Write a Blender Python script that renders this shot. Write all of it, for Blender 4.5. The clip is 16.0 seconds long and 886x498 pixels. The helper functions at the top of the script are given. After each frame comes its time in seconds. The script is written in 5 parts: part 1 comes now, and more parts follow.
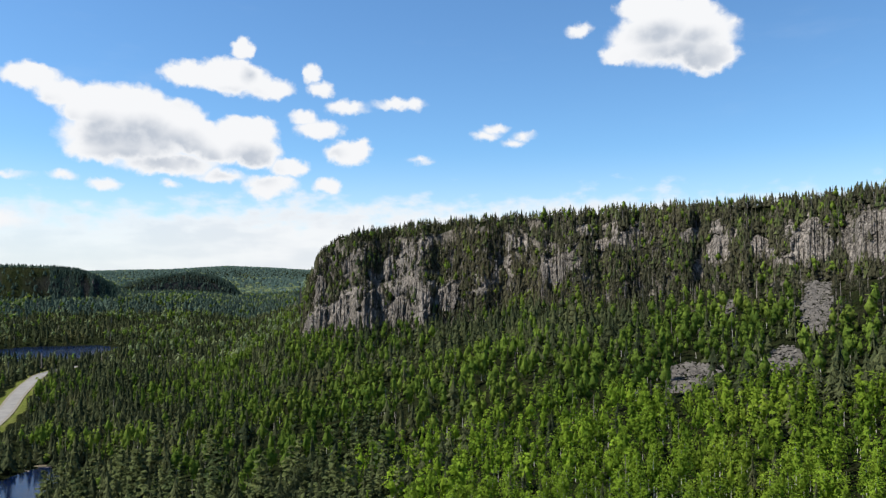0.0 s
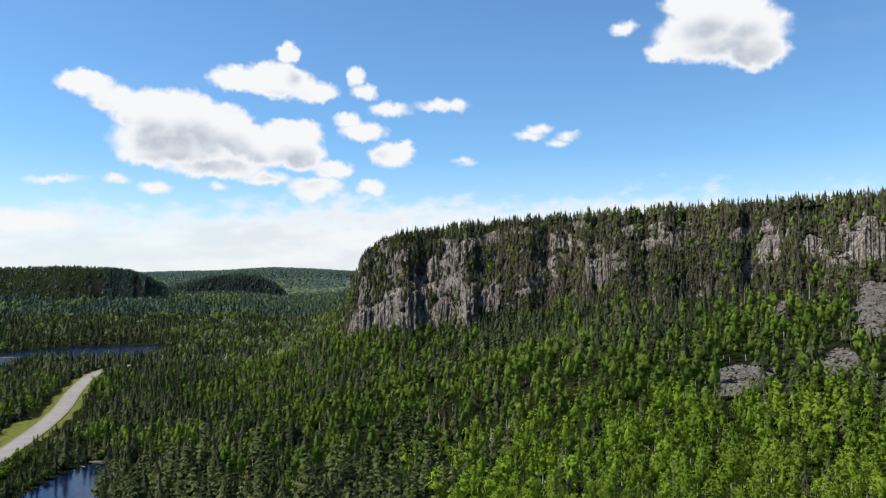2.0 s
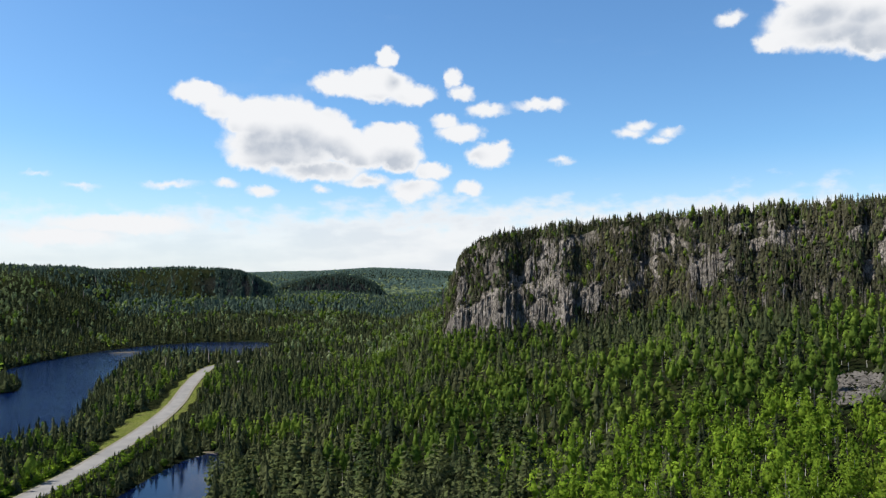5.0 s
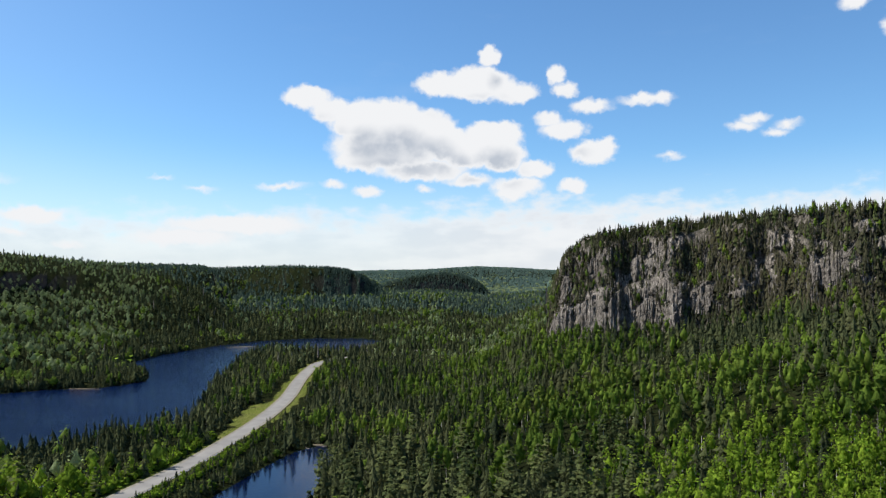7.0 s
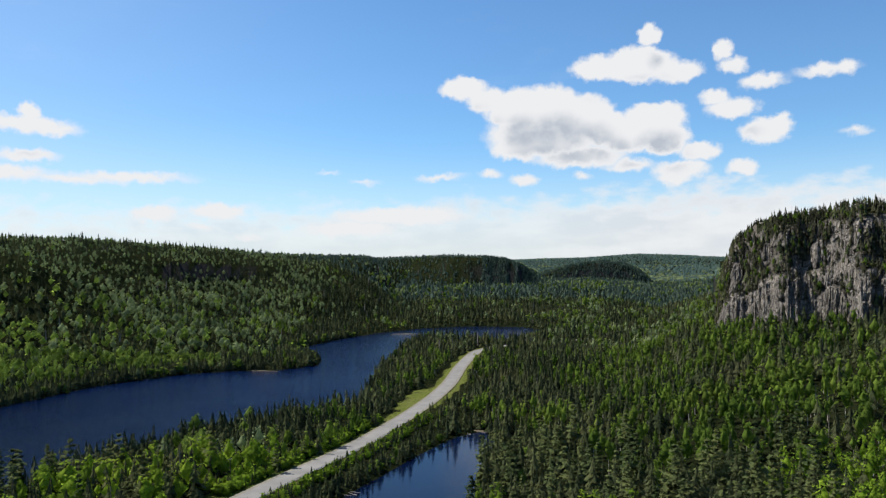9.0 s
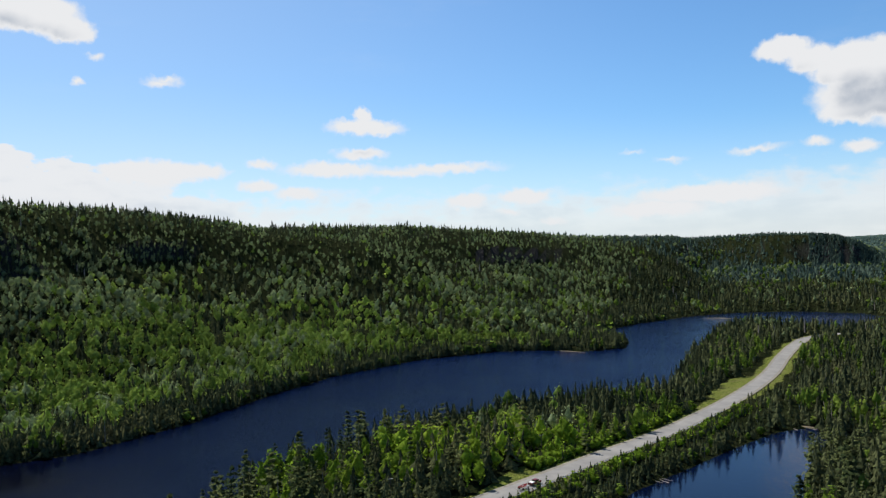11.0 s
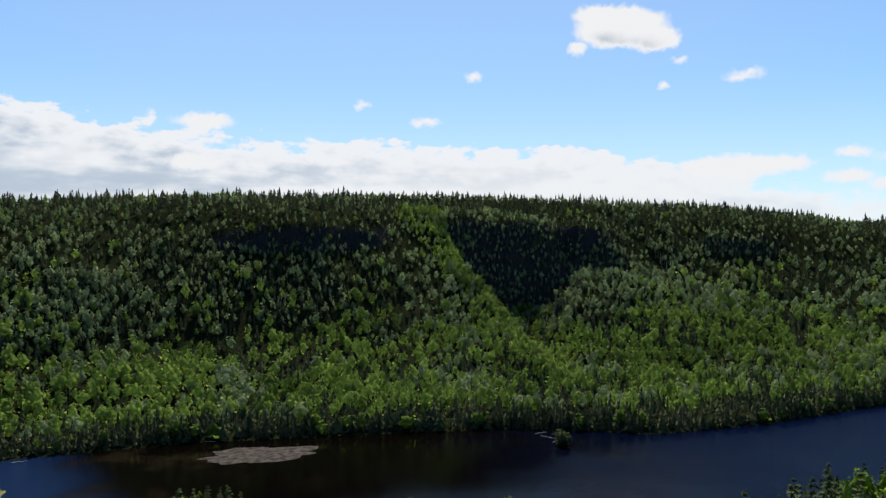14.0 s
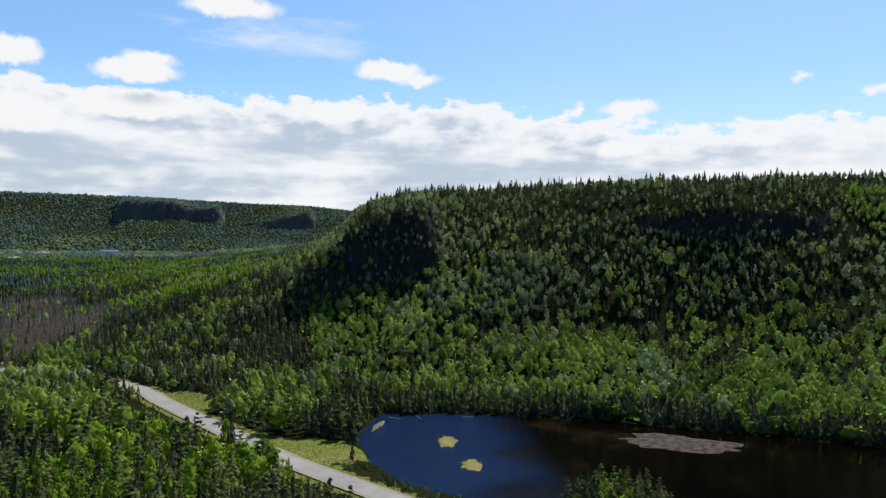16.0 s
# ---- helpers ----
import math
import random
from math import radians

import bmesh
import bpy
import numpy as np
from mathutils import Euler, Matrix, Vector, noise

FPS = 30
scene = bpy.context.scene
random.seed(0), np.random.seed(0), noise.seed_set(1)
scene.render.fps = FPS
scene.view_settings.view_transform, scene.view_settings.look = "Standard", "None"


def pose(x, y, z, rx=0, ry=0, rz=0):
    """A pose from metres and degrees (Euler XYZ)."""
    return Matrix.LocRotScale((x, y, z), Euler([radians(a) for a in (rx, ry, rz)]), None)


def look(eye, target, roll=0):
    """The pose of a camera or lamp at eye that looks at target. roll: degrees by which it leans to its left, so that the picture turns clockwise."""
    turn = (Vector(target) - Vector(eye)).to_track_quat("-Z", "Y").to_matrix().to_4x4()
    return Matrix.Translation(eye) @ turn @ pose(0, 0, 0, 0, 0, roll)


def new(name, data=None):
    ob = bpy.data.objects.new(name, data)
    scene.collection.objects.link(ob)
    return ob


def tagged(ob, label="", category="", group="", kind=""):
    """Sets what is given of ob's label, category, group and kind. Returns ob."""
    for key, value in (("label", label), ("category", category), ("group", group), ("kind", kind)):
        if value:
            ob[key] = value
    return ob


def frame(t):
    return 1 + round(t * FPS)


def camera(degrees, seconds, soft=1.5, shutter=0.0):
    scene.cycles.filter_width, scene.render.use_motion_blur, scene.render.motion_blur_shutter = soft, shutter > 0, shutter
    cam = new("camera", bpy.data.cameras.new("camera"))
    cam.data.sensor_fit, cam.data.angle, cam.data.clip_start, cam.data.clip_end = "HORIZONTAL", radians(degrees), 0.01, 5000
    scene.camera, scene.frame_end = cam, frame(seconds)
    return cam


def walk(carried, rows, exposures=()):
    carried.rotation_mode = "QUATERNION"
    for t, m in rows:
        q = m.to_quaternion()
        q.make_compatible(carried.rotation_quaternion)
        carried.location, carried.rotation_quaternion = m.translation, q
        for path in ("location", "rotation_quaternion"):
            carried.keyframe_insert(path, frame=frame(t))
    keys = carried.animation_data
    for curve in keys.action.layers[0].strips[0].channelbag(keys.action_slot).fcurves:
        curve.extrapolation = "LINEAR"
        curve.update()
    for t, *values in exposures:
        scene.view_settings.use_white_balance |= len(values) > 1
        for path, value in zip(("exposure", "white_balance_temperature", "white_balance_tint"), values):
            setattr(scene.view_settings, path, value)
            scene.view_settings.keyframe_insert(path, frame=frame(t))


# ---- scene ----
EXPOSURES = [(0.0, 0.75), (3.5, 0.74), (6.0, 0.70), (8.0, 0.67), (10.5, 0.58), (12.5, 0.62), (14.5, 0.68), (16.0, 0.73)]
FOV, EYE = 61.84, 85.0
cam = camera(FOV, 16.0, soft=1.25)
# the drone hovers and turns: seconds, yaw, pitch, roll
TURNS = [
    (0.0, 0.01, 2.09, 0.53),
    (0.5, 0.76, 2.10, 0.55),
    (1.0, 1.63, 2.14, 0.56),
    (1.5, 2.51, 2.16, 0.55),
    (2.0, 3.37, 2.19, 0.57),
    (2.5, 4.27, 2.21, 0.56),
    (3.0, 5.25, 2.20, 0.52),
    (3.5, 6.52, 2.23, 0.51),
    (6.0, 14.54, 2.27, 0.41),
    (6.5, 16.65, 2.25, 0.37),
    (7.0, 18.86, 2.25, 0.31),
    (7.5, 21.28, 2.27, 0.25),
    (8.0, 23.72, 2.29, 0.20),
    (10.5, 47.69, 0.40, 1.72),
    (11.0, 54.34, 0.55, 1.53),
    (11.5, 61.13, 0.56, 1.15),
    (12.0, 67.68, 0.51, 0.92),
    (12.5, 74.71, 0.58, 0.67),
    (13.0, 82.03, 0.70, 0.45),
    (13.5, 89.52, 0.80, 0.31),
    (14.0, 97.04, 0.77, 0.10),
    (14.5, 105.08, 0.73, -0.00),
    (15.0, 113.08, 0.48, -0.21),
    (15.5, 121.15, -0.22, -0.47),
    (16.0, 128.92, -0.54, -0.75),
]
walk(cam, [(t, pose(0, 0, EYE, 90 + pitch, roll, yaw)) for t, yaw, pitch, roll in TURNS], EXPOSURES)

# ---- light ----
SUN_AZ, SUN_EL = 98.0, 54.0  # degrees: azimuth to the left of +y, elevation


def way(az, el):
    a, e = radians(az), radians(el)
    return Vector((-math.sin(a) * math.cos(e), math.cos(a) * math.cos(e), math.sin(e)))


sun_data = bpy.data.lights.new("sun", "SUN")
sun_data.energy, sun_data.angle, sun_data.color = 5.0, radians(0.53), (1.0, 0.95, 0.86)
sun = new("sun", sun_data)
sun.matrix_world = look(way(SUN_AZ, SUN_EL) * 300, (0, 0, 0))


class Nodes:
    """Short hand for building a node tree."""

    def __init__(self, tree):
        self.tree = tree
        tree.nodes.clear()

    def add(self, kind, inputs=None, **props):
        n = self.tree.nodes.new(kind)
        for k, v in props.items():
            setattr(n, k, v)
        for k, v in (inputs or {}).items():
            if isinstance(v, bpy.types.NodeSocket):
                self.tree.links.new(v, n.inputs[k])
            else:
                n.inputs[k].default_value = v
        return n

    def math(self, op, a, b=0.0, c=0.0, clamp=False):
        n = self.add("ShaderNodeMath", {0: a, 1: b, 2: c}, operation=op)
        n.use_clamp = clamp
        return n.outputs[0]

    def vec(self, op, a, b=(0, 0, 0), c=(0, 0, 0), out=0):
        return self.add("ShaderNodeVectorMath", {0: a, 1: b, 2: c}, operation=op).outputs[out]

    def noise(self, vector, scale, detail=4.0, rough=0.5, out=0):
        return self.add("ShaderNodeTexNoise", {"Vector": vector, "Scale": scale, "Detail": detail, "Roughness": rough}).outputs[out]

    def span(self, v, lo, hi, to0=0.0, to1=1.0, smooth=True):
        return self.add("ShaderNodeMapRange", {0: v, 1: lo, 2: hi, 3: to0, 4: to1}, interpolation_type="SMOOTHSTEP" if smooth else "LINEAR").outputs[0]

    def mix(self, fac, a, b):
        n = self.add("ShaderNodeMix", {0: fac, 6: a, 7: b}, data_type="RGBA")
        return n.outputs[2]


# cumulus puffs: azimuth, elevation, half width, half height, in degrees
PUFFS_GREAT = [(29.2, 13.7, 1.79, 0.91), (27.5, 12.8, 1.51, 0.84), (25.1, 12.0, 2.40, 1.61), (22.7, 12.0, 2.63, 1.78), (20.3, 11.2, 2.64, 1.71), (18.5, 10.3, 1.98, 1.50), (22.9, 10.1, 4.59, 1.80), (25.1, 9.2, 2.17, 0.94), (15.0, 10.7, 2.46, 1.37), (14.2, 9.4, 1.84, 1.20), (16.8, 9.5, 2.20, 1.12), (20.3, 8.3, 3.51, 0.78), (16.8, 7.5, 1.67, 0.52), (11.8, 8.3, 1.39, 0.77), (13.1, 7.0, 1.96, 0.69), (13.5, 6.4, 1.39, 0.48), (8.8, 7.0, 1.15, 0.68), (7.3, 9.5, 1.69, 0.89), (6.2, 10.0, 0.84, 0.67), (9.4, 11.2, 1.71, 0.72), (10.6, 12.0, 1.21, 0.59)]
PUFFS_NORTH = [(19.0, 14.8, 1.99, 0.88), (16.1, 14.8, 2.86, 1.29), (15.2, 16.8, 0.88, 0.90), (13.2, 14.1, 1.75, 0.83), (10.0, 15.2, 0.78, 0.74), (9.3, 14.1, 1.03, 0.62), (7.4, 12.8, 1.44, 0.54), (3.4, 13.2, 1.72, 0.37), (2.2, 13.2, 0.81, 0.53), (-4.1, 11.2, 1.01, 0.43), (-6.4, 10.6, 0.87, 0.35), (24.7, 6.7, 1.17, 0.52), (27.3, 7.2, 1.03, 0.39), (20.3, 6.9, 0.70, 0.30), (39.8, 7.3, 0.69, 0.16), (37.0, 6.6, 1.11, 0.21), (31.2, 7.0, 1.34, 0.21), (48.2, 4.5, 1.60, 0.50), (45.8, 2.5, 0.98, 0.31), (49.2, 3.3, 0.92, 0.38)]
PUFFS_EAST = [(-17.6, 17.2, 4.50, 2.02), (-16.0, 19.3, 2.46, 1.15), (-19.9, 15.6, 2.15, 1.24), (-18.8, 18.8, 1.99, 0.95), (-10.7, 18.2, 1.28, 0.52), (-13.6, 16.2, 1.34, 0.72), (-21.7, 17.6, 0.84, 0.34), (-3.4, 10.7, 1.14, 0.43), (-5.6, 10.1, 0.96, 0.34), (1.6, 8.9, 0.88, 0.30)]
PUFFS_WEST = [(60.3, 10.0, 2.59, 0.58), (60.3, 10.9, 0.83, 0.74), (58.8, 9.8, 1.60, 0.33), (60.5, 8.0, 1.83, 0.46), (62.6, 6.8, 3.59, 0.54), (54.2, 6.8, 3.80, 0.34), (57.6, 6.5, 2.55, 0.30), (75.8, 6.6, 3.81, 0.88), (72.3, 6.7, 1.81, 0.51), (68.0, 7.2, 1.23, 0.45), (68.2, 5.6, 1.31, 0.45), (65.3, 5.1, 1.59, 0.41), (52.3, 4.2, 1.43, 0.65), (47.3, 4.4, 1.31, 0.52), (74.6, 13.1, 1.15, 0.30), (34.4, 4.1, 4.97, 0.68), (38.2, 3.1, 3.40, 0.60)]
PUFFS_HIGH = [(83.4, 16.9, 3.43, 1.43), (85.1, 17.9, 1.95, 0.79), (81.0, 16.0, 1.73, 0.89), (86.6, 15.6, 0.71, 0.48), (79.3, 14.5, 0.61, 0.29), (80.4, 12.7, 0.39, 0.42), (75.0, 12.8, 1.18, 0.33), (94.7, 13.8, 0.66, 0.39), (98.2, 10.5, 1.00, 0.35), (103.2, 11.7, 0.54, 0.26)]
PUFFS_SOUTH = [(159.3, 12.3, 2.02, 0.93), (151.6, 11.8, 2.79, 0.81), (150.7, 12.6, 1.81, 0.54), (151.6, 9.5, 4.65, 1.02), (158.6, 8.3, 2.47, 1.22), (133.2, 12.9, 2.39, 0.74), (131.0, 12.3, 1.40, 0.46), (134.7, 13.3, 1.08, 0.37), (115.7, 7.1, 1.99, 0.67), (114.9, 10.1, 2.06, 0.53), (137.3, 9.7, 2.48, 0.84), (103.5, 11.6, 0.50, 0.26), (98.9, 10.4, 0.72, 0.33), (145.0, 16.8, 3.42, 0.69)]


def puff_group():
    """Node group: (azimuth, elevation, 0) in degrees -> distance to the nearest puff, 1 at its rim."""
    g = bpy.data.node_groups.new("puffs", "ShaderNodeTree")
    g.interface.new_socket("P", in_out="INPUT", socket_type="NodeSocketVector")
    g.interface.new_socket("D", in_out="OUTPUT", socket_type="NodeSocketFloat")
    k = Nodes(g)
    p = k.add("NodeGroupInput").outputs[0]
    d = None
    for az, el, w, h in PUFFS_GREAT + PUFFS_NORTH + PUFFS_EAST + PUFFS_WEST + PUFFS_HIGH + PUFFS_SOUTH:
        q = k.vec("MULTIPLY_ADD", p, (1 / w, 1 / h, 0), (-az / w, -el / h, 0))
        q = k.vec("LENGTH", q, out=1)
        # distance beyond the rim in degrees, so that small puffs keep their size
        q = k.math("MULTIPLY", k.math("SUBTRACT", q, 1.0), min(w, h, 1.3))
        if max(w, h) < 1.3:
            q = k.math("ADD", q, 0.09)   # small puffs are thin
        d = q if d is None else k.math("SMOOTH_MIN", d, q, 0.22)
    k.add("NodeGroupOutput", {0: d})
    return g


def make_sky():
    world = bpy.data.worlds.new("sky")
    scene.world = world
    world.use_nodes = True
    k = Nodes(world.node_tree)
    sky = k.add("ShaderNodeTexSky", sky_type="NISHITA", sun_disc=False, sun_elevation=radians(SUN_EL), sun_rotation=radians(-SUN_AZ), air_density=1.0, dust_density=0.15, ozone_density=2.0, altitude=300.0)
    d = k.vec("NORMALIZE", k.add("ShaderNodeTexCoord").outputs["Generated"])
    xyz = k.add("ShaderNodeSeparateXYZ", {0: d})
    x, y, z = xyz.outputs
    az = k.math("MULTIPLY", k.math("ARCTAN2", k.math("MULTIPLY", x, -1.0), y), 180 / math.pi)
    el = k.math("MULTIPLY", k.math("ARCSINE", z), 180 / math.pi)
    p = k.add("ShaderNodeCombineXYZ", {0: az, 1: el, 2: 0.0}).outputs[0]
    # ragged edges: the field is warped at two scales
    w1 = k.vec("SUBTRACT", k.noise(p, 0.55, 3.0, 0.55, 1), (0.5, 0.5, 0.5))
    w2 = k.vec("SUBTRACT", k.noise(p, 1.3, 5.0, 0.55, 1), (0.5, 0.5, 0.5))
    pw = k.vec("ADD", p, k.vec("ADD", k.vec("MULTIPLY", w1, (1.0, 0.7, 0)), k.vec("MULTIPLY", w2, (1.15, 0.9, 0))))
    puffs = puff_group()

    def field(v):
        n = k.add("ShaderNodeGroup")
        n.node_tree = puffs
        k.tree.links.new(v, n.inputs[0])
        return n.outputs[0]

    here = field(pw)
    # what stands between a point and the sun (up): a thick cloud above greys its underside
    above = field(k.vec("ADD", k.vec("ADD", p, k.vec("MULTIPLY", w1, (1.0, 0.7, 0))), (0.5, 1.8, 0)))
    mask = k.span(here, 0.2, -0.22)
    shade = k.math("MULTIPLY", k.span(above, 0.1, -1.0), k.span(here, -0.1, -0.55))
    billow = k.noise(p, 0.7, 4.0, 0.5)
    shade = k.math("MULTIPLY", shade, k.span(el, 6.5, 9.0, 0.25, 1.0))
    shade = k.math("MULTIPLY", shade, k.span(billow, 0.25, 0.65, 0.55, 1.1))
    # layered cloud bank low over the horizon, higher towards the south-west
    top = k.math("ADD", k.span(az, 5.0, 60.0, 6.3, 5.0), k.math("ADD", k.span(az, 66.0, 92.0, 0.0, 3.6), k.span(az, 100.0, 135.0, 0.0, 2.0)))
    flat = k.vec("MULTIPLY", p, (0.14, 0.62, 1.0))
    b1 = k.noise(flat, 0.8, 3.5, 0.5)
    b2 = k.noise(k.vec("MULTIPLY", p, (0.5, 0.9, 1.0)), 1.0, 4.0, 0.52)
    rise = k.math("ADD", k.math("SUBTRACT", top, el), k.math("MULTIPLY", k.math("SUBTRACT", b2, 0.5), 5.0))
    rise = k.math("ADD", rise, k.math("MULTIPLY", k.math("SUBTRACT", b1, 0.5), 3.5))
    solid = k.math("ADD", k.span(az, 60.0, 82.0, 0.68, 0.95), k.span(az, 10.0, 30.0, 0.24, 0.0))
    bank = k.math("MULTIPLY", k.span(rise, -0.2, k.span(az, 60.0, 80.0, 2.2, 0.4)), solid)
    bank_shade = k.math("MULTIPLY", k.span(rise, 0.9, 3.2), k.math("MULTIPLY", k.span(k.math("ADD", k.math("MULTIPLY", b1, 0.8), k.math("MULTIPLY", b2, 0.2)), 0.36, 0.6), k.span(az, 92.0, 118.0, 0.35, 1.0)))
    # thin veils higher up
    veil = k.math("MULTIPLY", k.span(k.noise(k.vec("MULTIPLY", p, (0.06, 0.22, 1.0)), 1.0, 6.0, 0.62), 0.55, 0.78), k.span(az, 118.0, 150.0, 0.05, 0.75))
    veil = k.math("MULTIPLY", veil, k.span(el, 8.0, 14.0))
    # clear sky
    base = k.vec("MULTIPLY", sky.outputs[0], SKY_TINT)
    white = k.mix(shade, CLOUD_LIT, CLOUD_GREY)
    bank_white = k.mix(bank_shade, CLOUD_LIT, CLOUD_BANK_GREY)
    haze = k.math("MULTIPLY", k.span(el, k.span(az, 20.0, 80.0, 10.0, 14.0), -1.0), k.span(az, 20.0, 90.0, 0.55, 0.5))
    c = k.mix(k.math("MULTIPLY", k.span(az, 30.0, 90.0, 0.0, 0.33), k.span(az, 115.0, 145.0, 1.0, 0.45)), base, (6.0, 6.9, 7.9, 1.0))
    c = k.mix(haze, c, CLOUD_LIT)
    c = k.mix(veil, c, CLOUD_LIT)
    c = k.mix(bank, c, bank_white)
    c = k.mix(mask, c, white)
    bg = k.add("ShaderNodeBackground", {0: c, 1: 0.06})
    k.add("ShaderNodeOutputWorld", {0: bg.outputs[0]})


SKY_TINT = (0.96, 1.37, 1.65)
CLOUD_LIT = (9.2, 9.3, 9.5, 1.0)
CLOUD_GREY = (5.4, 5.9, 6.7, 1.0)
CLOUD_BANK_GREY = (5.1, 5.9, 7.0, 1.0)
make_sky()


# ---- materials ----
def material(name):
    m = bpy.data.materials.new(name)
    m.use_nodes = True
    return m, Nodes(m.node_tree)


def finish(k, shader):
    k.add("ShaderNodeOutputMaterial", {0: shader})


def leaf_material(name, dark, light, autumn, through_light=0.35, gaps=0.45, grain=1.5):
    """Foliage: tone per tree and per leaf clump, ragged with gaps, lit from behind as well."""
    m, k = material(name)
    tone = k.add("ShaderNodeAttribute", attribute_name="tone").outputs["Fac"]
    rnd = k.add("ShaderNodeObjectInfo").outputs["Random"]
    pos = k.add("ShaderNodeNewGeometry").outputs["Position"]
    tuft = k.noise(pos, grain * 0.3, 4.0, 0.7)
    f = k.math("ADD", k.math("MULTIPLY", tone, 0.75), k.math("ADD", k.math("MULTIPLY", k.span(tuft, 0.35, 0.68), 0.6), k.math("MULTIPLY", rnd, 0.12)))
    f = k.math("SUBTRACT", f, 0.25, clamp=True)
    c = k.mix(f, dark, light)
    c = k.mix(k.span(k.noise(pos, 0.018, 3.0), 0.5, 0.75, 0.0, 0.45), c, autumn)
    rough_way = k.vec("SUBTRACT", k.noise(pos, grain * 1.3, 2.0, 0.6, 1), (0.5, 0.5, 0.5))
    soft = k.add("ShaderNodeAttribute", attribute_name="soft").outputs["Vector"]
    soft = k.add("ShaderNodeVectorTransform", {0: soft}, vector_type="NORMAL", convert_from="OBJECT", convert_to="WORLD").outputs[0]
    facing = k.add("ShaderNodeNewGeometry").outputs["Normal"]
    nrm = k.vec("NORMALIZE", k.vec("ADD", k.vec("MULTIPLY", soft, (1.0, 1.0, 1.0)), k.vec("ADD", k.vec("MULTIPLY", facing, (0.25, 0.25, 0.25)), k.vec("MULTIPLY", rough_way, (1.25, 1.25, 1.25)))))
    dif = k.add("ShaderNodeBsdfDiffuse", {0: c, 1: 0.4, "Normal": nrm})
    tr = k.add("ShaderNodeBsdfTranslucent", {0: k.vec("MULTIPLY", c, (2.3, 2.45, 2.0)), "Normal": nrm})
    mixed = k.add("ShaderNodeMixShader", {0: through_light, 1: dif.outputs[0], 2: tr.outputs[0]})
    open_air = k.add("ShaderNodeBsdfTransparent")
    leafy = k.span(k.noise(pos, grain * 0.75, 4.0, 0.75), gaps - 0.02, gaps + 0.02, smooth=False)
    out = k.add("ShaderNodeMixShader", {0: leafy, 1: open_air.outputs[0], 2: mixed.outputs[0]})
    finish(k, out.outputs[0])
    return m


def simple(name, c1, c2, scale, rough=0.9, bump=0.3, bump_scale=None, metal=0.0, detail=6.0, stretch=(1, 1, 1)):
    """Two-tone surface with coarse and fine variation and relief."""
    m, k = material(name)
    pos = k.vec("MULTIPLY", k.add("ShaderNodeTexCoord").outputs["Object"], stretch)
    n1 = k.noise(pos, scale, detail, 0.6)
    n2 = k.noise(pos, scale * 9, 4.0, 0.6)
    f = k.math("ADD", k.math("MULTIPLY", k.span(n1, 0.3, 0.7), 0.7), k.math("MULTIPLY", n2, 0.4), clamp=True)
    c = k.mix(f, c1, c2)
    bm_node = k.add("ShaderNodeBump", {"Strength": bump, "Distance": 0.1, "Height": k.noise(pos, bump_scale or scale * 5, 5.0, 0.6)})
    b = k.add("ShaderNodeBsdfPrincipled", {"Base Color": c, "Roughness": rough, "Metallic": metal, "Specular IOR Level": 0.5 if metal or rough < 0.6 else 0.0, "Normal": bm_node.outputs[0]})
    finish(k, b.outputs[0])
    return m


MAT_BIRCH = leaf_material("birch_leaves", (0.068, 0.12, 0.015, 1), (0.235, 0.335, 0.037, 1), (0.245, 0.3, 0.043, 1), 0.46, 0.42, 3.0)
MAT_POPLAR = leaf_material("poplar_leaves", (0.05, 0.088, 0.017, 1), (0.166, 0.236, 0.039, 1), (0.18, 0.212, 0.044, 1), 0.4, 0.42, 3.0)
# birch leaves with more blue, the far slope's haze put into the colour
MAT_HAZY_BIRCH = leaf_material("hazy_birch_leaves", (0.082, 0.125, 0.026, 1), (0.26, 0.34, 0.08, 1), (0.268, 0.318, 0.082, 1), 0.48, 0.42, 2.8)
# pale young leaf, greyed further to paint the haze over far slopes
MAT_HAZY_ASPEN = leaf_material("hazy_aspen_leaves", (0.105, 0.135, 0.07, 1), (0.275, 0.325, 0.17, 1), (0.27, 0.305, 0.15, 1), 0.42, 0.42, 2.6)
MAT_SPRUCE = leaf_material("spruce_needles", (0.022, 0.031, 0.017, 1), (0.086, 0.098, 0.044, 1), (0.098, 0.094, 0.046, 1), 0.15, 0.43, 3.2)
# duller, darker copy of the spruce needles; the bluff's shade is in the colour
MAT_SHADED_SPRUCE = leaf_material("shaded_spruce_needles", (0.017, 0.02, 0.013, 1), (0.074, 0.073, 0.044, 1), (0.084, 0.074, 0.046, 1), 0.12, 0.43, 2.8)
# spruce for the far rings, paled and blued so its colour carries haze
MAT_HAZE_SPRUCE = leaf_material("haze_spruce_needles", (0.03, 0.052, 0.042, 1), (0.084, 0.12, 0.092, 1), (0.084, 0.11, 0.082, 1), 0.2, 0.4, 1.4)
MAT_FAR_HAZE_SPRUCE = leaf_material("far_haze_spruce_needles", (0.062, 0.1, 0.088, 1), (0.12, 0.175, 0.148, 1), (0.11, 0.16, 0.132, 1), 0.25, 0.3, 0.6)
MAT_PINE = leaf_material("pine_needles", (0.03, 0.046, 0.02, 1), (0.11, 0.128, 0.05, 1), (0.11, 0.112, 0.046, 1), 0.15, 0.42, 3.0)
MAT_DEAD = simple("dead_wood", (0.13, 0.11, 0.1, 1), (0.27, 0.245, 0.225, 1), 0.8)
MAT_TRUNK = simple("bark", (0.06, 0.045, 0.035, 1), (0.13, 0.1, 0.08, 1), 2.0)
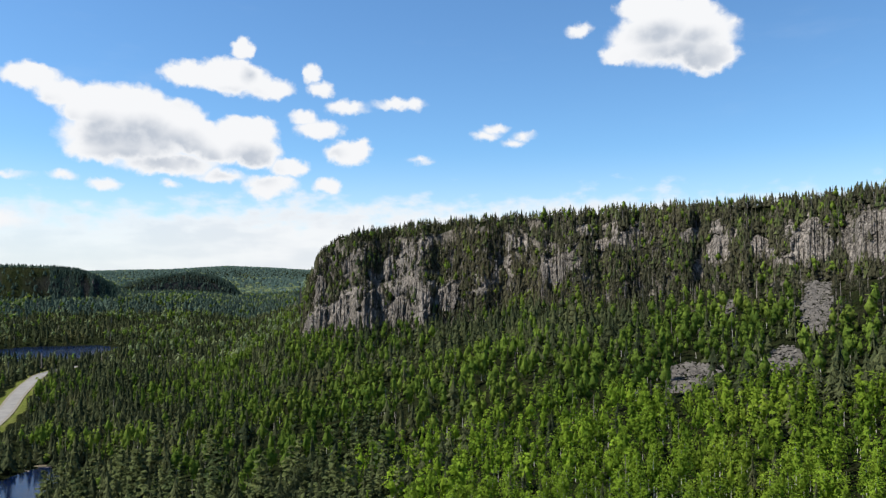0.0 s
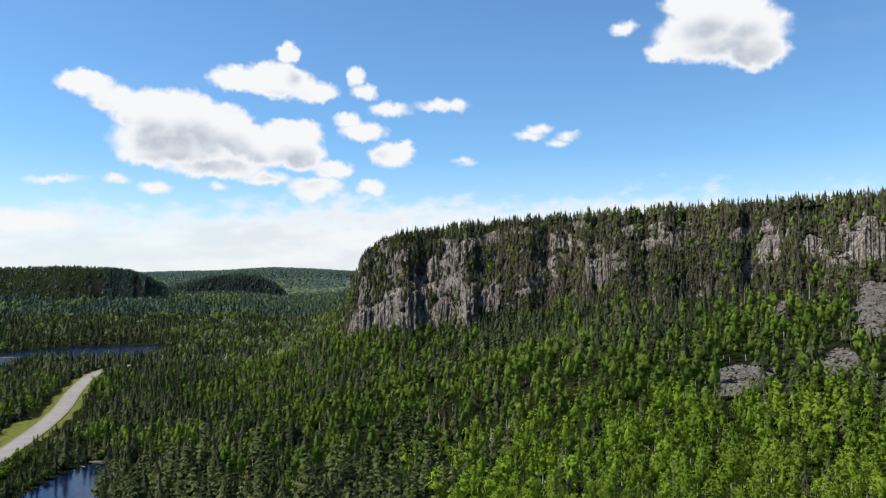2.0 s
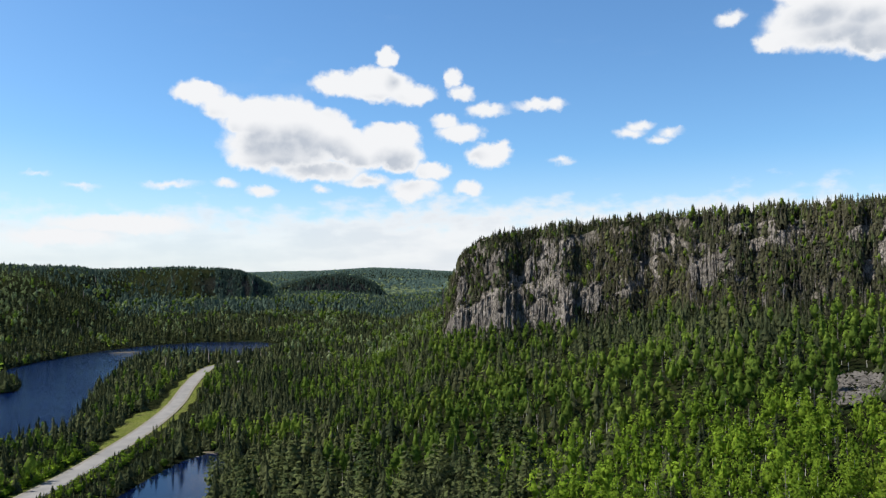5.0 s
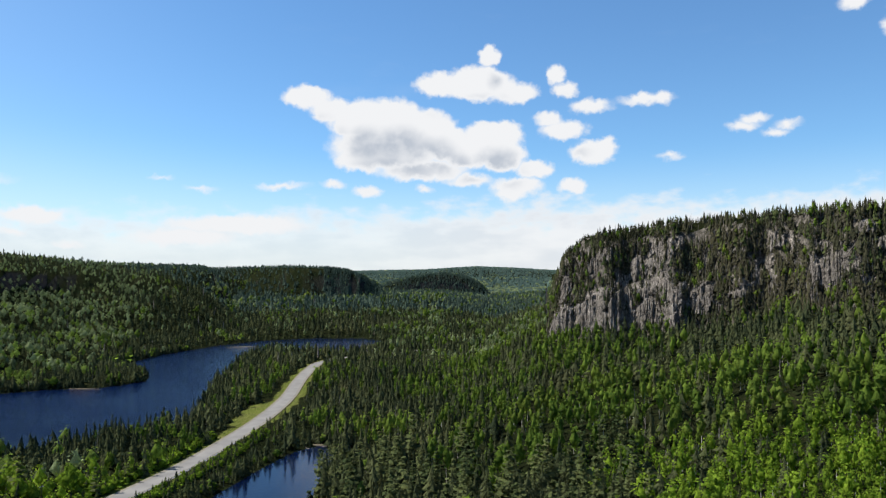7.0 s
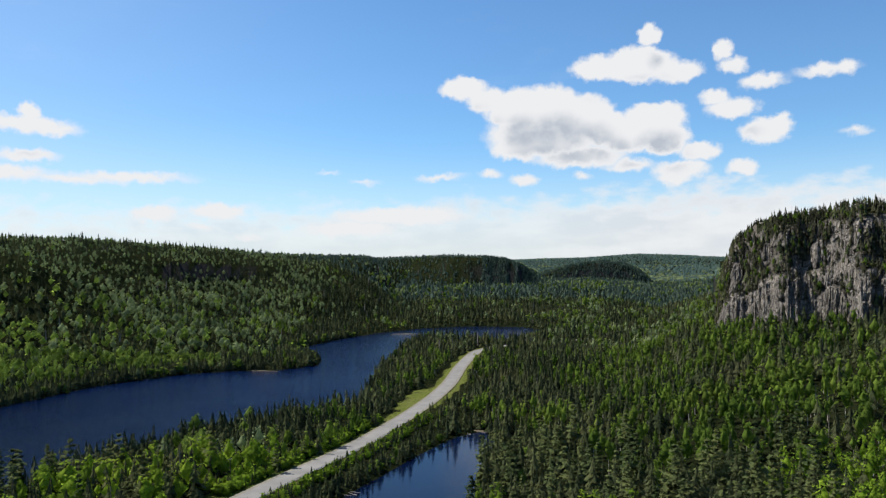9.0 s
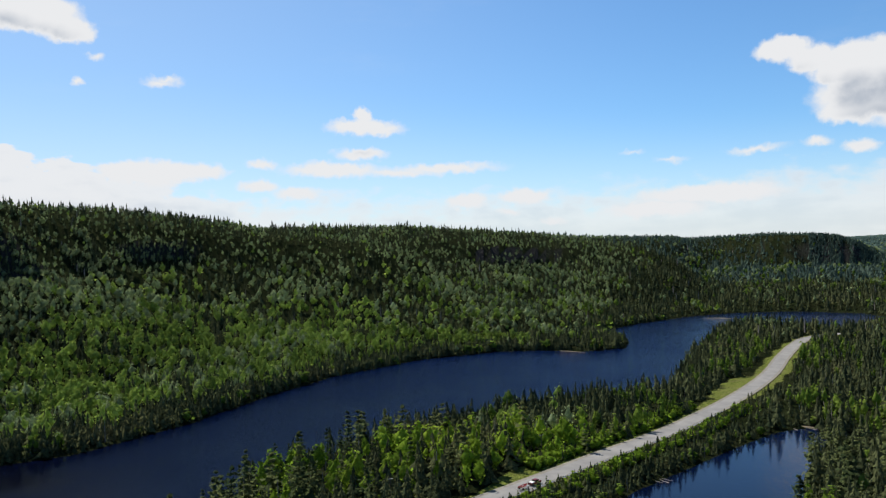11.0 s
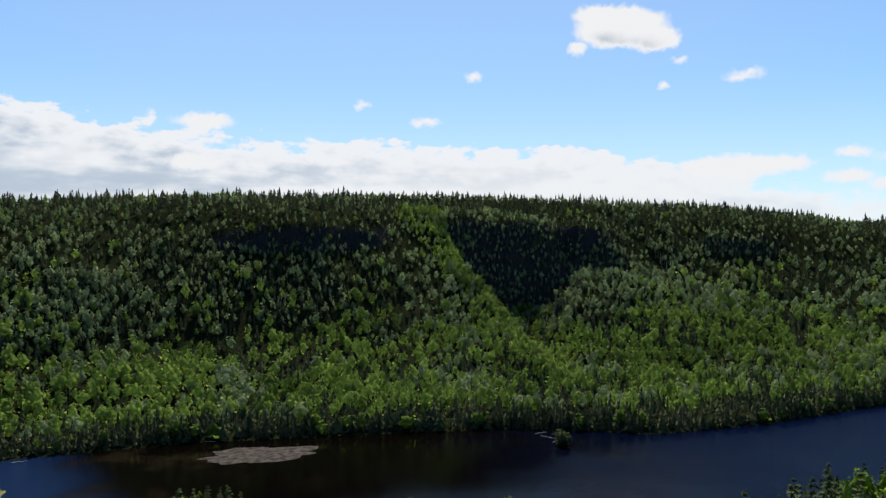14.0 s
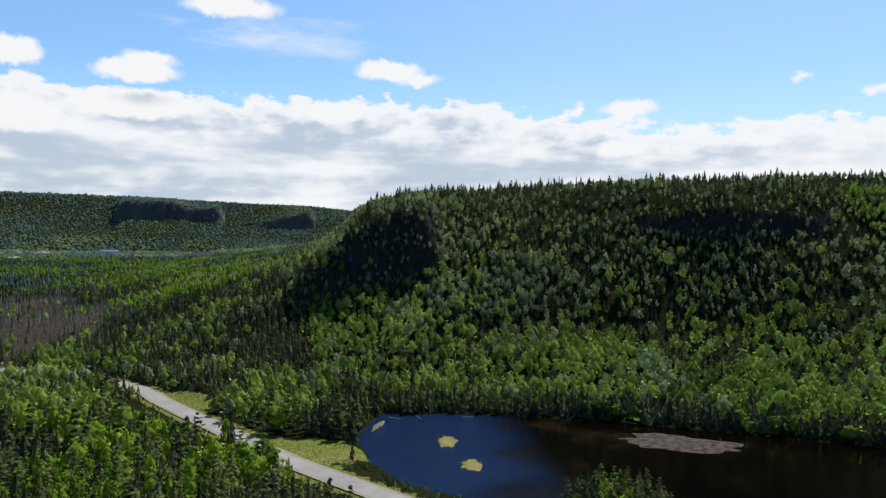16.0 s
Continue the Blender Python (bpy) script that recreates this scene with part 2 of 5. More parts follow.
MAT_BIRCH_BARK = simple("birch_bark", (0.3, 0.28, 0.25, 1), (0.6, 0.58, 0.54, 1), 1.5)


def rock_nodes(k, pos):
    """Grey, vertically streaked cliff rock: returns colour and height."""
    big = k.noise(pos, 0.035, 5.0, 0.6)
    streak = k.noise(k.vec("MULTIPLY", pos, (0.7, 0.7, 0.11)), 1.0, 6.0, 0.65)
    fine = k.noise(pos, 1.3, 6.0, 0.65)
    c = k.mix(k.span(big, 0.35, 0.65), (0.19, 0.171, 0.15, 1), (0.34, 0.305, 0.27, 1))
    c = k.mix(k.span(streak, 0.38, 0.62, 0.75, 0.0), c, (0.085, 0.078, 0.07, 1))
    c = k.mix(k.span(streak, 0.58, 0.75, 0.0, 0.6), c, (0.5, 0.455, 0.4, 1))
    c = k.mix(k.span(k.noise(pos, 0.16, 5.0, 0.7), 0.56, 0.7, 0.0, 0.55), c, (0.08, 0.085, 0.035, 1))
    # narrow joints, upright and slanting, dark with lichen and painted crevice shade
    warp = k.vec("MULTIPLY", k.vec("SUBTRACT", k.noise(pos, 0.12, 3.0, 0.6, 1), (0.5, 0.5, 0.5)), (9.0, 9.0, 9.0))
    cells = k.vec("MULTIPLY", k.vec("ADD", pos, warp), (0.42, 0.42, 0.13))
    joint = k.add("ShaderNodeTexVoronoi", {"Vector": cells, "Scale": 1.0}, feature="DISTANCE_TO_EDGE").outputs["Distance"]
    block = k.add("ShaderNodeTexVoronoi", {"Vector": cells, "Scale": 1.0}).outputs["Color"]
    shade = k.add("ShaderNodeSeparateXYZ", {0: block}).outputs[0]
    c = k.mix(k.span(shade, 0.0, 1.0, 0.42, 0.0), c, (0.1, 0.09, 0.08, 1))
    c = k.mix(k.span(joint, 0.0, 0.07, 0.85, 0.0), c, (0.02, 0.019, 0.017, 1))
    h = k.math("ADD", k.math("MULTIPLY", streak, 1.4), k.math("ADD", k.math("MULTIPLY", fine, 0.5), k.math("ADD", k.span(joint, 0.0, 0.12, 0.0, 0.8), k.math("MULTIPLY", shade, 0.9))))
    return c, h


def rock_material():
    m, k = material("cliff_rock")
    pos = k.add("ShaderNodeNewGeometry").outputs["Position"]
    c, h = rock_nodes(k, pos)
    bump = k.add("ShaderNodeBump", {"Strength": 0.9, "Distance": 1.2, "Height": h})
    b = k.add("ShaderNodeBsdfPrincipled", {"Base Color": c, "Roughness": 0.95, "Specular IOR Level": 0.02, "Normal": bump.outputs[0]})
    finish(k, b.outputs[0])
    return m


def ground_material():
    m, k = material("forest_floor")
    geo = k.add("ShaderNodeNewGeometry")
    pos = geo.outputs["Position"]
    steep = k.add("ShaderNodeSeparateXYZ", {0: geo.outputs["True Normal"]}).outputs[2]
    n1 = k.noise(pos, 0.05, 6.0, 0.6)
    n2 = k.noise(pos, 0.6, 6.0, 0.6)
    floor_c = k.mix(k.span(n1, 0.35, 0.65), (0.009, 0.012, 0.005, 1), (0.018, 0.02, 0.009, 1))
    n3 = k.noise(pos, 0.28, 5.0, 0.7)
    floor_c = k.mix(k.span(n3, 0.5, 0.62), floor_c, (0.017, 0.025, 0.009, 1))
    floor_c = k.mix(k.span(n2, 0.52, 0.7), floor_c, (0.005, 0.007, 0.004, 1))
    grass = k.add("ShaderNodeAttribute", attribute_name="grass").outputs["Fac"]
    g = k.mix(k.span(n2, 0.3, 0.7), (0.075, 0.10, 0.02, 1), (0.14, 0.15, 0.04, 1))
    g = k.mix(k.span(n1, 0.5, 0.7, 0.0, 0.5), g, (0.2, 0.165, 0.09, 1))
    edge = k.span(k.math("ADD", grass, k.math("MULTIPLY", k.math("SUBTRACT", n2, 0.5), 0.8)), 0.35, 0.6)
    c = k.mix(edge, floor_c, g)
    c = k.mix(k.add("ShaderNodeAttribute", attribute_name="bare").outputs["Fac"], c, k.mix(k.span(n2, 0.35, 0.65), (0.025, 0.021, 0.016, 1), (0.06, 0.05, 0.038, 1)))
    # pale sand just over the water line
    zz = k.add("ShaderNodeSeparateXYZ", {0: pos}).outputs[2]
    shore = k.math("MULTIPLY", k.span(zz, 0.75, 0.3), k.span(n1, 0.7, 0.8))
    c = k.mix(shore, c, (0.3, 0.26, 0.2, 1))
    under = k.span(zz, 0.15, -1.5)
    c = k.mix(under, c, (0.07, 0.045, 0.022, 1))
    rc, rh = rock_nodes(k, pos)
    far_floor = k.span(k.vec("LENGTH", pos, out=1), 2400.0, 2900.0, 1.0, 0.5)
    # the west crags' shade is painted in as black rock; the east face is grey rock dulled olive
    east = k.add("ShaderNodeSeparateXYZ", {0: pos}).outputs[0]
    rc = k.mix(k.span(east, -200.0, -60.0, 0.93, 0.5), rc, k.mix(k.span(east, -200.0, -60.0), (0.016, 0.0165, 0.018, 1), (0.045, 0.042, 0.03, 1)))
    # far rock fades to bluish grey, haze painted in by distance
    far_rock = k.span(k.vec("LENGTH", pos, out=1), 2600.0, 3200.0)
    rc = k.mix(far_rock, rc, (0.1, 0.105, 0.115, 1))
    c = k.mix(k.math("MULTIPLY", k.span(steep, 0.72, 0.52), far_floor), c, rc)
    bump = k.add("ShaderNodeBump", {"Strength": 0.8, "Distance": 1.0, "Height": k.math("ADD", n2, rh)})
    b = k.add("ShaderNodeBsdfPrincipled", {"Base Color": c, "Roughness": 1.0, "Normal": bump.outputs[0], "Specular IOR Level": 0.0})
    finish(k, b.outputs[0])
    return m


def water_material():
    m, k = material("lake_water")
    pos = k.add("ShaderNodeNewGeometry").outputs["Position"]
    w = k.noise(k.vec("MULTIPLY", pos, (0.8, 1.6, 1.0)), 0.45, 4.0, 0.6)
    w2 = k.noise(pos, 0.02, 3.0, 0.5)
    xyz = k.add("ShaderNodeSeparateXYZ", {0: pos})
    # a breeze ruffles the open lake to the north, its sky reflection painted in blue; the shallows under the south-west
    # ridge lie calm and brown
    yy = k.math("ADD", xyz.outputs[1], k.math("MULTIPLY", k.math("SUBTRACT", w2, 0.5), 120.0))
    # the bay at the south end is open again, with the same painted sky blue
    bay = k.math("MULTIPLY", k.span(yy, -120.0, -165.0), k.span(k.math("SUBTRACT", xyz.outputs[0], k.math("MULTIPLY", xyz.outputs[1], 1.0)), -115.0, -65.0))
    open_blue = k.math("ADD", k.span(yy, -60.0, 130.0), bay, clamp=True)
    # blue base colour stands in for reflected sky, stronger northward and in the bay
    c = k.mix(open_blue, (0.0012, 0.0009, 0.0007, 1), (0.0005, 0.0021, 0.0112, 1))
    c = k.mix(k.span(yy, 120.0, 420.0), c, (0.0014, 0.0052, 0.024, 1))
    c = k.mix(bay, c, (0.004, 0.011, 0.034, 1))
    silt = k.math("MULTIPLY", k.span(k.noise(pos, 0.035, 4.0, 0.55), 0.48, 0.66), k.math("MULTIPLY", k.span(yy, -70.0, -150.0), k.math("SUBTRACT", 1.0, bay)))
    c = k.mix(silt, c, (0.006, 0.0042, 0.0024, 1))
    pond = k.math("MULTIPLY", k.span(xyz.outputs[0], -212.0, -190.0), k.span(xyz.outputs[1], 90.0, 130.0))
    breeze = k.math("MULTIPLY", k.math("SUBTRACT", 1.0, k.math("MULTIPLY", pond, 0.8)), k.math("MULTIPLY", k.span(open_blue, 0.0, 1.0, 0.05, 0.42), k.span(w2, 0.3, 0.7, 0.7, 1.3)))
    bump = k.add("ShaderNodeBump", {"Strength": breeze, "Distance": 0.8, "Height": w})
    b = k.add("ShaderNodeBsdfPrincipled", {"Base Color": c, "Roughness": 0.06, "IOR": 1.33, "Specular IOR Level": k.span(pond, 0.0, 1.0, 0.04, 0.3), "Normal": bump.outputs[0]})
    finish(k, b.outputs[0])
    return m


MAT_ROCK, MAT_GROUND, MAT_WATER = rock_material(), ground_material(), water_material()
MAT_SCREE = simple("scree", (0.055, 0.051, 0.047, 1), (0.135, 0.125, 0.114, 1), 0.35, bump=0.8, bump_scale=1.2)
MAT_ROAD = simple("worn_asphalt", (0.145, 0.142, 0.138, 1), (0.21, 0.203, 0.192, 1), 0.12, bump=0.1)
MAT_GRAVEL = simple("gravel_shoulder", (0.13, 0.12, 0.1, 1), (0.2, 0.185, 0.155, 1), 0.5)
MAT_STEEL = simple("galvanised_steel", (0.42, 0.43, 0.44, 1), (0.55, 0.56, 0.57, 1), 0.8, 0.45, 0.1, metal=0.7)
MAT_SAND = simple("sand", (0.07, 0.06, 0.042, 1), (0.15, 0.128, 0.09, 1), 0.25)
MAT_MUD = simple("mud", (0.008, 0.007, 0.006, 1), (0.075, 0.063, 0.054, 1), 0.35, bump=1.0, bump_scale=0.7)
MAT_REED = simple("dry_reed", (0.09, 0.085, 0.035, 1), (0.21, 0.19, 0.07, 1), 0.5)


# ---- plan ----
def vnoise(x, y, seed=0):
    """Smooth value noise in 0..1 on arrays."""
    xi, yi = np.floor(x).astype(np.int64), np.floor(y).astype(np.int64)
    fx, fy = x - xi, y - yi
    fx, fy = fx * fx * (3 - 2 * fx), fy * fy * (3 - 2 * fy)

    def h(a, b):
        n = (a * 374761393 + b * 668265263 + seed * 1442695041) & 0x7FFFFFFF
        n = ((n ^ (n >> 13)) * 1274126177) & 0x7FFFFFFF
        return ((n ^ (n >> 16)) & 0xFFFF) / 65535.0

    a, b, c, d = h(xi, yi), h(xi + 1, yi), h(xi, yi + 1), h(xi + 1, yi + 1)
    return (a * (1 - fx) + b * fx) * (1 - fy) + (c * (1 - fx) + d * fx) * fy


def fbm(x, y, scale, octaves=4, seed=0):
    out, amp, tot = 0.0, 1.0, 0.0
    for o in range(octaves):
        out = out + amp * vnoise(x / scale + 17.3 * o, y / scale - 9.1 * o, seed + o)
        tot += amp
        amp *= 0.5
        scale *= 0.5
    return out / tot


def smooth(v, a, b):
    t = np.clip((v - a) / (b - a), 0, 1)
    return t * t * (3 - 2 * t)


LAKE = [(-192, -172), (-205, -202), (-222, -226), (-242, -240), (-265, -251), (-295, -215), (-329, -155), (-352, -85), (-372, -15), (-370, 60), (-400, 120), (-438, 172), (-482, 245), (-508, 338), (-500, 415), (-478, 446), (-445, 468), (-437, 505), (-460, 540), (-545, 590), (-572, 690), (-582, 800), (-570, 880), (-528, 940), (-450, 962), (-392, 920), (-362, 810), (-366, 725), (-415, 705), (-458, 702), (-440, 650), (-408, 585), (-357, 491), (-290, 378), (-300, 329), (-305, 284), (-303, 221), (-296, 170), (-294, 138), (-272, 105), (-238, 74), (-212, 52), (-204, 0), (-203, -60), (-220, -84), (-238, -100), (-234, -118), (-208, -118), (-197, -135), (-193, -155)]
POND = [(-183, 346), (-189, 325), (-188, 300), (-181, 250), (-175, 207), (-168, 170), (-150, 130), (-122, 140), (-112, 180), (-122, 222), (-138, 252), (-148, 272), (-155, 292), (-163, 320)]
ROAD = [(-215, 930), (-255, 860), (-305, 780), (-342, 710), (-350, 655), (-333, 600), (-304, 530), (-268, 450), (-240, 372), (-216, 283), (-206, 222), (-196, 164), (-186, 100), (-178, 30), (-172, -40), (-170, -110), (-174, -165), (-177, -204), (-181, -233), (-187, -266), (-200, -337), (-210, -385), (-205, -440), (-170, -520), (-120, -600), (-60, -720)]


def seg_dist(x, y, pts, closed):
    best = np.full(np.shape(x), 1e9)
    n = len(pts)
    for i in range(n if closed else n - 1):
        (ax, ay), (bx, by) = pts[i], pts[(i + 1) % n]
        dx, dy = bx - ax, by - ay
        t = np.clip(((x - ax) * dx + (y - ay) * dy) / (dx * dx + dy * dy), 0, 1)
        best = np.minimum(best, np.hypot(x - ax - t * dx, y - ay - t * dy))
    return best


def inside_poly(x, y, pts):
    ins = np.zeros(np.shape(x), bool)
    n = len(pts)
    for i in range(n):
        (ax, ay), (bx, by) = pts[i], pts[(i + 1) % n]
        cross = ((ay > y) != (by > y)) & (x < (bx - ax) * (y - ay) / ((by - ay) or 1e-9) + ax)
        ins ^= cross
    return ins


def shore(x, y):
    """Distance to the water's edge, negative over water."""
    wob = (fbm(x, y, 30, 3, 5) - 0.5) * 14
    out = None
    for poly in (LAKE, POND):
        d = seg_dist(x, y, poly, True)
        d = np.where(inside_poly(x, y, poly), -d, d)
        out = d if out is None else np.minimum(out, d)
    return out + wob * np.clip((np.abs(out) - 2) / 30, 0.15, 1)


def polyline(pts, step):
    """A smooth (Catmull-Rom) line through pts, about step apart."""
    p = np.array([pts[0], *pts, pts[-1]], float)
    out = []
    for i in range(1, len(p) - 2):
        n = max(2, int(np.hypot(*(p[i + 1] - p[i])) / step))
        t = np.linspace(0, 1, n, endpoint=False)[:, None]
        out.append(0.5 * (2 * p[i] + (p[i + 1] - p[i - 1]) * t + (2 * p[i - 1] - 5 * p[i] + 4 * p[i + 1] - p[i + 2]) * t ** 2 + (3 * p[i] - p[i - 1] - 3 * p[i + 1] + p[i + 2]) * t ** 3))
    return np.concatenate(out + [p[-1:]])


ROAD_LINE = polyline(ROAD, 6.0)
ROAD_KEYS = [tuple(q) for q in ROAD_LINE[::4]]


def polar(x, y):
    return np.degrees(np.arctan2(-x, y)), np.hypot(x, y)


# east escarpment: azimuth, foot distance, foot height, top height
CLIFF_AZ = [-90, -60, -45, -31, -25, -17, -9, -1.5, 3, 8, 11, 20]
CLIFF_R = [330, 330, 345, 380, 410, 440, 470, 500, 520, 545, 560, 600]
CLIFF_ZF = [84, 84, 84, 83, 80, 74, 68, 51, 46, 42, 40, 30]
CLIFF_ZT = [126, 124, 124, 123.5, 123.5, 124.5, 125, 124, 121, 115, 113, 112]
FACE = 38.0
# west ridge: azimuth, crest distance, crest elevation seen from the hovering point, foot distance
RIDGE_AZ = [30, 33, 36, 43, 50, 58, 68, 70, 75, 79, 84, 95, 104, 115, 124, 131.6, 134.3, 135.7, 136.9, 139.3, 141, 144, 148, 152, 158]
RIDGE_R = [1720, 1650, 1560, 1300, 1150, 1050, 950, 930, 890, 860, 820, 770, 730, 705, 690, 665, 650, 648, 650, 660, 670, 690, 720, 750, 800]
RIDGE_EL = [0.95, 1.1, 1.1, 1.32, 1.95, 2.6, 2.65, 3.06, 3.8, 4.2, 4.5, 5.15, 5.2, 5.0, 4.5, 4.1, 3.4, 2.6, 1.25, -0.9, -2.2, -3.2, -4.3, -5.2, -6.2]
FOOT_R = [1000, 980, 950, 800, 690, 630, 560, 550, 530, 515, 500, 460, 430, 410, 410, 420, 425, 430, 430, 440, 450, 470, 500, 520, 560]
# distant hills
NORTH_AZ = [-60, 4, 8, 10.6, 13, 16.3, 20.3, 23, 27, 31, 40, 60]
NORTH_EL = [0.5, 0.5, 0.55, 0.65, 0.8, 0.95, 0.72, 0.7, 0.6, 0.5, 0.3, 0.2]
MID_AZ = [14.6, 15.2, 16.0, 17.2, 18.6, 20, 21.5, 23, 25]
MID_EL = [-1.9, -1.3, -0.3, 0.3, 0.5, 0.4, 0.2, -0.2, -1.2]
# wooded headland north of the lake, with a steep dark end
HEAD_AZ = [22.6, 23.2, 24.0, 25.0, 26.2, 27.6, 29.5, 31.0, 34.0, 38.0]
HEAD_EL = [-1.9, -1.2, -0.45, 0.3, 0.8, 1.02, 1.15, 1.18, 1.15, 1.0]
SOUTH_AZ = [120, 130, 136.3, 139, 145, 149, 154, 160, 170, 185]
SOUTH_EL = [2.2, 2.3, 2.4, 2.65, 2.8, 2.95, 3.05, 3.05, 2.8, 2.5]


def nose(az):
    """The escarpment's end falls off towards the valley."""
    return np.interp(az, [8.0, 9.6, 10.3, 11.0], [1.0, 0.8, 0.52, 0.0])


def spur_line(r):
    """Azimuth of the wooded spur's crest, which climbs slantwise beside the west crag."""
    return np.interp(r, [480, 560, 620, 690, 720], [87.5, 91.5, 95.2, 98.6, 99.3])


def cliff_amount(az, r, x, y):
    """Where the west ridge breaks off in a sheer face: the crag behind the spur, and the bluff at the ridge's end."""
    wob = (fbm(x, y, 38, 4, 71) - 0.5)
    low = 87.0 - 4.0 * smooth(r, 640, 690) + wob * 7
    a = smooth(az, low - 1.5, low + 1.5) * (1 - smooth(az + wob * 2 - spur_line(r), -0.5, 0.5))
    c = smooth(az + wob * 3, 128.5, 130.5) * (1 - smooth(az, 138.5, 140.5)) * 0.9
    return a, c


def height(x, y):
    x, y = np.asarray(x, float), np.asarray(y, float)
    az, r = polar(x, y)
    sd = shore(x, y)
    rolling = (fbm(x, y, 120, 4, 1) - 0.5)
    low = 1.0 + np.clip(sd, 0, 120) * 0.03 + np.clip(sd, 0, 60) / 60 * rolling * 7 * (1 - smooth(r, 1800, 2400))
    low = low + 26 * smooth(r, 900, 3000) + 6 * smooth(r, 500, 900) * (1 - smooth(r, 1800, 2400)) * rolling
    low = low + 7 * np.exp(-((x + 398) / 42) ** 2 - ((y - 662) / 50) ** 2)   # knoll on the neck of land beyond the bend
    # valley side under the escarpment
    base = low + 31 * smooth(x, -150, 130) * (1 - smooth(np.abs(y), 500, 900))
    rf, zf, zt = np.interp(az, CLIFF_AZ, CLIFF_R), np.interp(az, CLIFF_AZ, CLIFF_ZF), np.interp(az, CLIFF_AZ, CLIFF_ZT)
    rf = rf + (fbm(az * 8, az * 0, 12, 3, 9) - 0.5) * 22
    side = 1 - smooth(az, 9.0, 17.0)
    east = (az < 22) & (az > -110)
    edge = side * smooth(az, -110, -85)
    t = np.clip((r - 140) / (rf - 140), 0, 1)
    z = base + np.where(east, edge * np.maximum(zf - base, 0) * t ** 1.35, 0)
    u = np.clip((r - rf) / FACE, 0, 1)
    ledge = np.interp(u, [0, 0.25, 0.46, 0.72, 1.0], [0, 0.42, 0.52, 0.9, 1.0])
    shape = np.where(az > -6, ledge, u ** 0.8)
    z = z + np.where(east, smooth(az, -110, -85) * nose(az) * (zt - zf) * shape, 0)
    z = z + np.where(east, nose(az) * smooth(r, rf + FACE, rf + 250) * (6 + 14 * rolling), 0)
    # west ridge
    west = (az > 33) & (az < 160)
    rc, el, rh = np.interp(az, RIDGE_AZ, RIDGE_R), np.interp(az, RIDGE_AZ, RIDGE_EL), np.interp(az, RIDGE_AZ, FOOT_R)
    zc = 85 + rc * np.tan(np.radians(el)) - 6.5
    s = np.clip((r - rh) / (rc - rh), 0, 1)
    calm = smooth(az, 79, 83) * (1 - smooth(az, 99, 103))
    s = np.clip(s + (fbm(x, y, 210, 4, 21) - 0.5) * 0.55 * (1 - 0.8 * calm) * np.sin(np.pi * s), 0, 1)
    soft = np.interp(s, [0, 0.25, 0.55, 0.8, 1.0], [0, 0.17, 0.52, 0.86, 1.0])
    jag = np.clip(s + (fbm(x, y, 45, 3, 73) - 0.5) * 0.12, 0, 1)
    crag, bluff = cliff_amount(az, r, x, y)
    sheer = np.interp(jag, [0, 0.3, 0.60, 0.68, 0.85, 1.0], [0, 0.11, 0.24, 0.80, 0.93, 1.0])
    steep = np.interp(jag, [0, 0.3, 0.52, 0.60, 0.8, 1.0], [0, 0.2, 0.38, 0.88, 0.95, 1.0])
    high = np.interp(s, [0, 0.55, 0.66, 0.69, 1.0], [0, 0.5, 0.62, 0.82, 1.0])
    cb = smooth(az + (fbm(x, y, 40, 3, 72) - 0.5) * 6, 101.0, 103.5) * (1 - smooth(az, 111.0, 118.0)) * 0.55
    cb = np.maximum(cb, smooth(az, 72.0, 74.5) * (1 - smooth(az, 76.5, 79.0)) * 0.6)
    cb = np.maximum(cb, smooth(az, 42.0, 44.5) * (1 - smooth(az, 50.5, 54.0)) * 0.8) * (1 - crag) * (1 - bluff)
    g = soft * (1 - crag - bluff - cb) + sheer * crag + steep * bluff + high * cb
    fade = smooth(az, 33, 37)
    z = np.where(west, z + fade * (np.maximum(zc - z, 0) * g + (rolling * 10) * g * (1 - g) * 4), z)
    # the headland's apron and steep face
    he = np.interp(az, HEAD_AZ, HEAD_EL, left=-4, right=0.4)
    zh = 85 + 1540 * np.tan(np.radians(he)) - 7
    apron = low + np.maximum(44 - low, 0) * smooth(r, 960, 1480) * smooth(az, 12, 20) * (1 - smooth(az, 42, 52))
    z = np.where((az > 10) & (az < 55), np.maximum(z, apron), z)
    face = smooth(r + (fbm(az * 40, az * 0, 30, 3, 29) - 0.5) * 36, 1496, 1496 + np.interp(az, [23, 27, 30, 34], [44, 54, 110, 280])) * (1 - smooth(az, 40, 50))
    z = np.where((az > 22) & (az < 50), z + np.maximum(zh - z, 0) * face, z)
    # far hills
    ne = np.interp(az, NORTH_AZ, NORTH_EL)
    zn = 85 + 3900 * np.tan(np.radians(ne)) - 8
    north = smooth(az, -70, -40) * (1 - smooth(az, 50, 62))
    z = np.maximum(z, (low + (zn - low) * smooth(r, 2900, 3900)) * north)
    me = np.interp(az, MID_AZ, MID_EL, left=-4, right=-4)
    zm = 85 + 2250 * np.tan(np.radians(me)) - 8
    z = np.maximum(z, low + np.maximum(zm - low, 0) * smooth(r, 2110, 2170) * (1 - 0.6 * smooth(r, 2350, 2700)))
    se = np.interp(az, SOUTH_AZ, SOUTH_EL)
    zs = 85 + 3700 * np.tan(np.radians(se)) - 8
    south = smooth(az, 118, 124)
    flute = np.radians(az) * 3400
    rr = r + 46 * (fbm(flute, flute * 0, 70, 3, 5) - 0.5) + 14 * (fbm(flute, flute * 0, 16, 2, 6) - 0.5)
    gs2 = np.interp(r, [2900, 3300, 3700], [0, 0.4, 1.0])
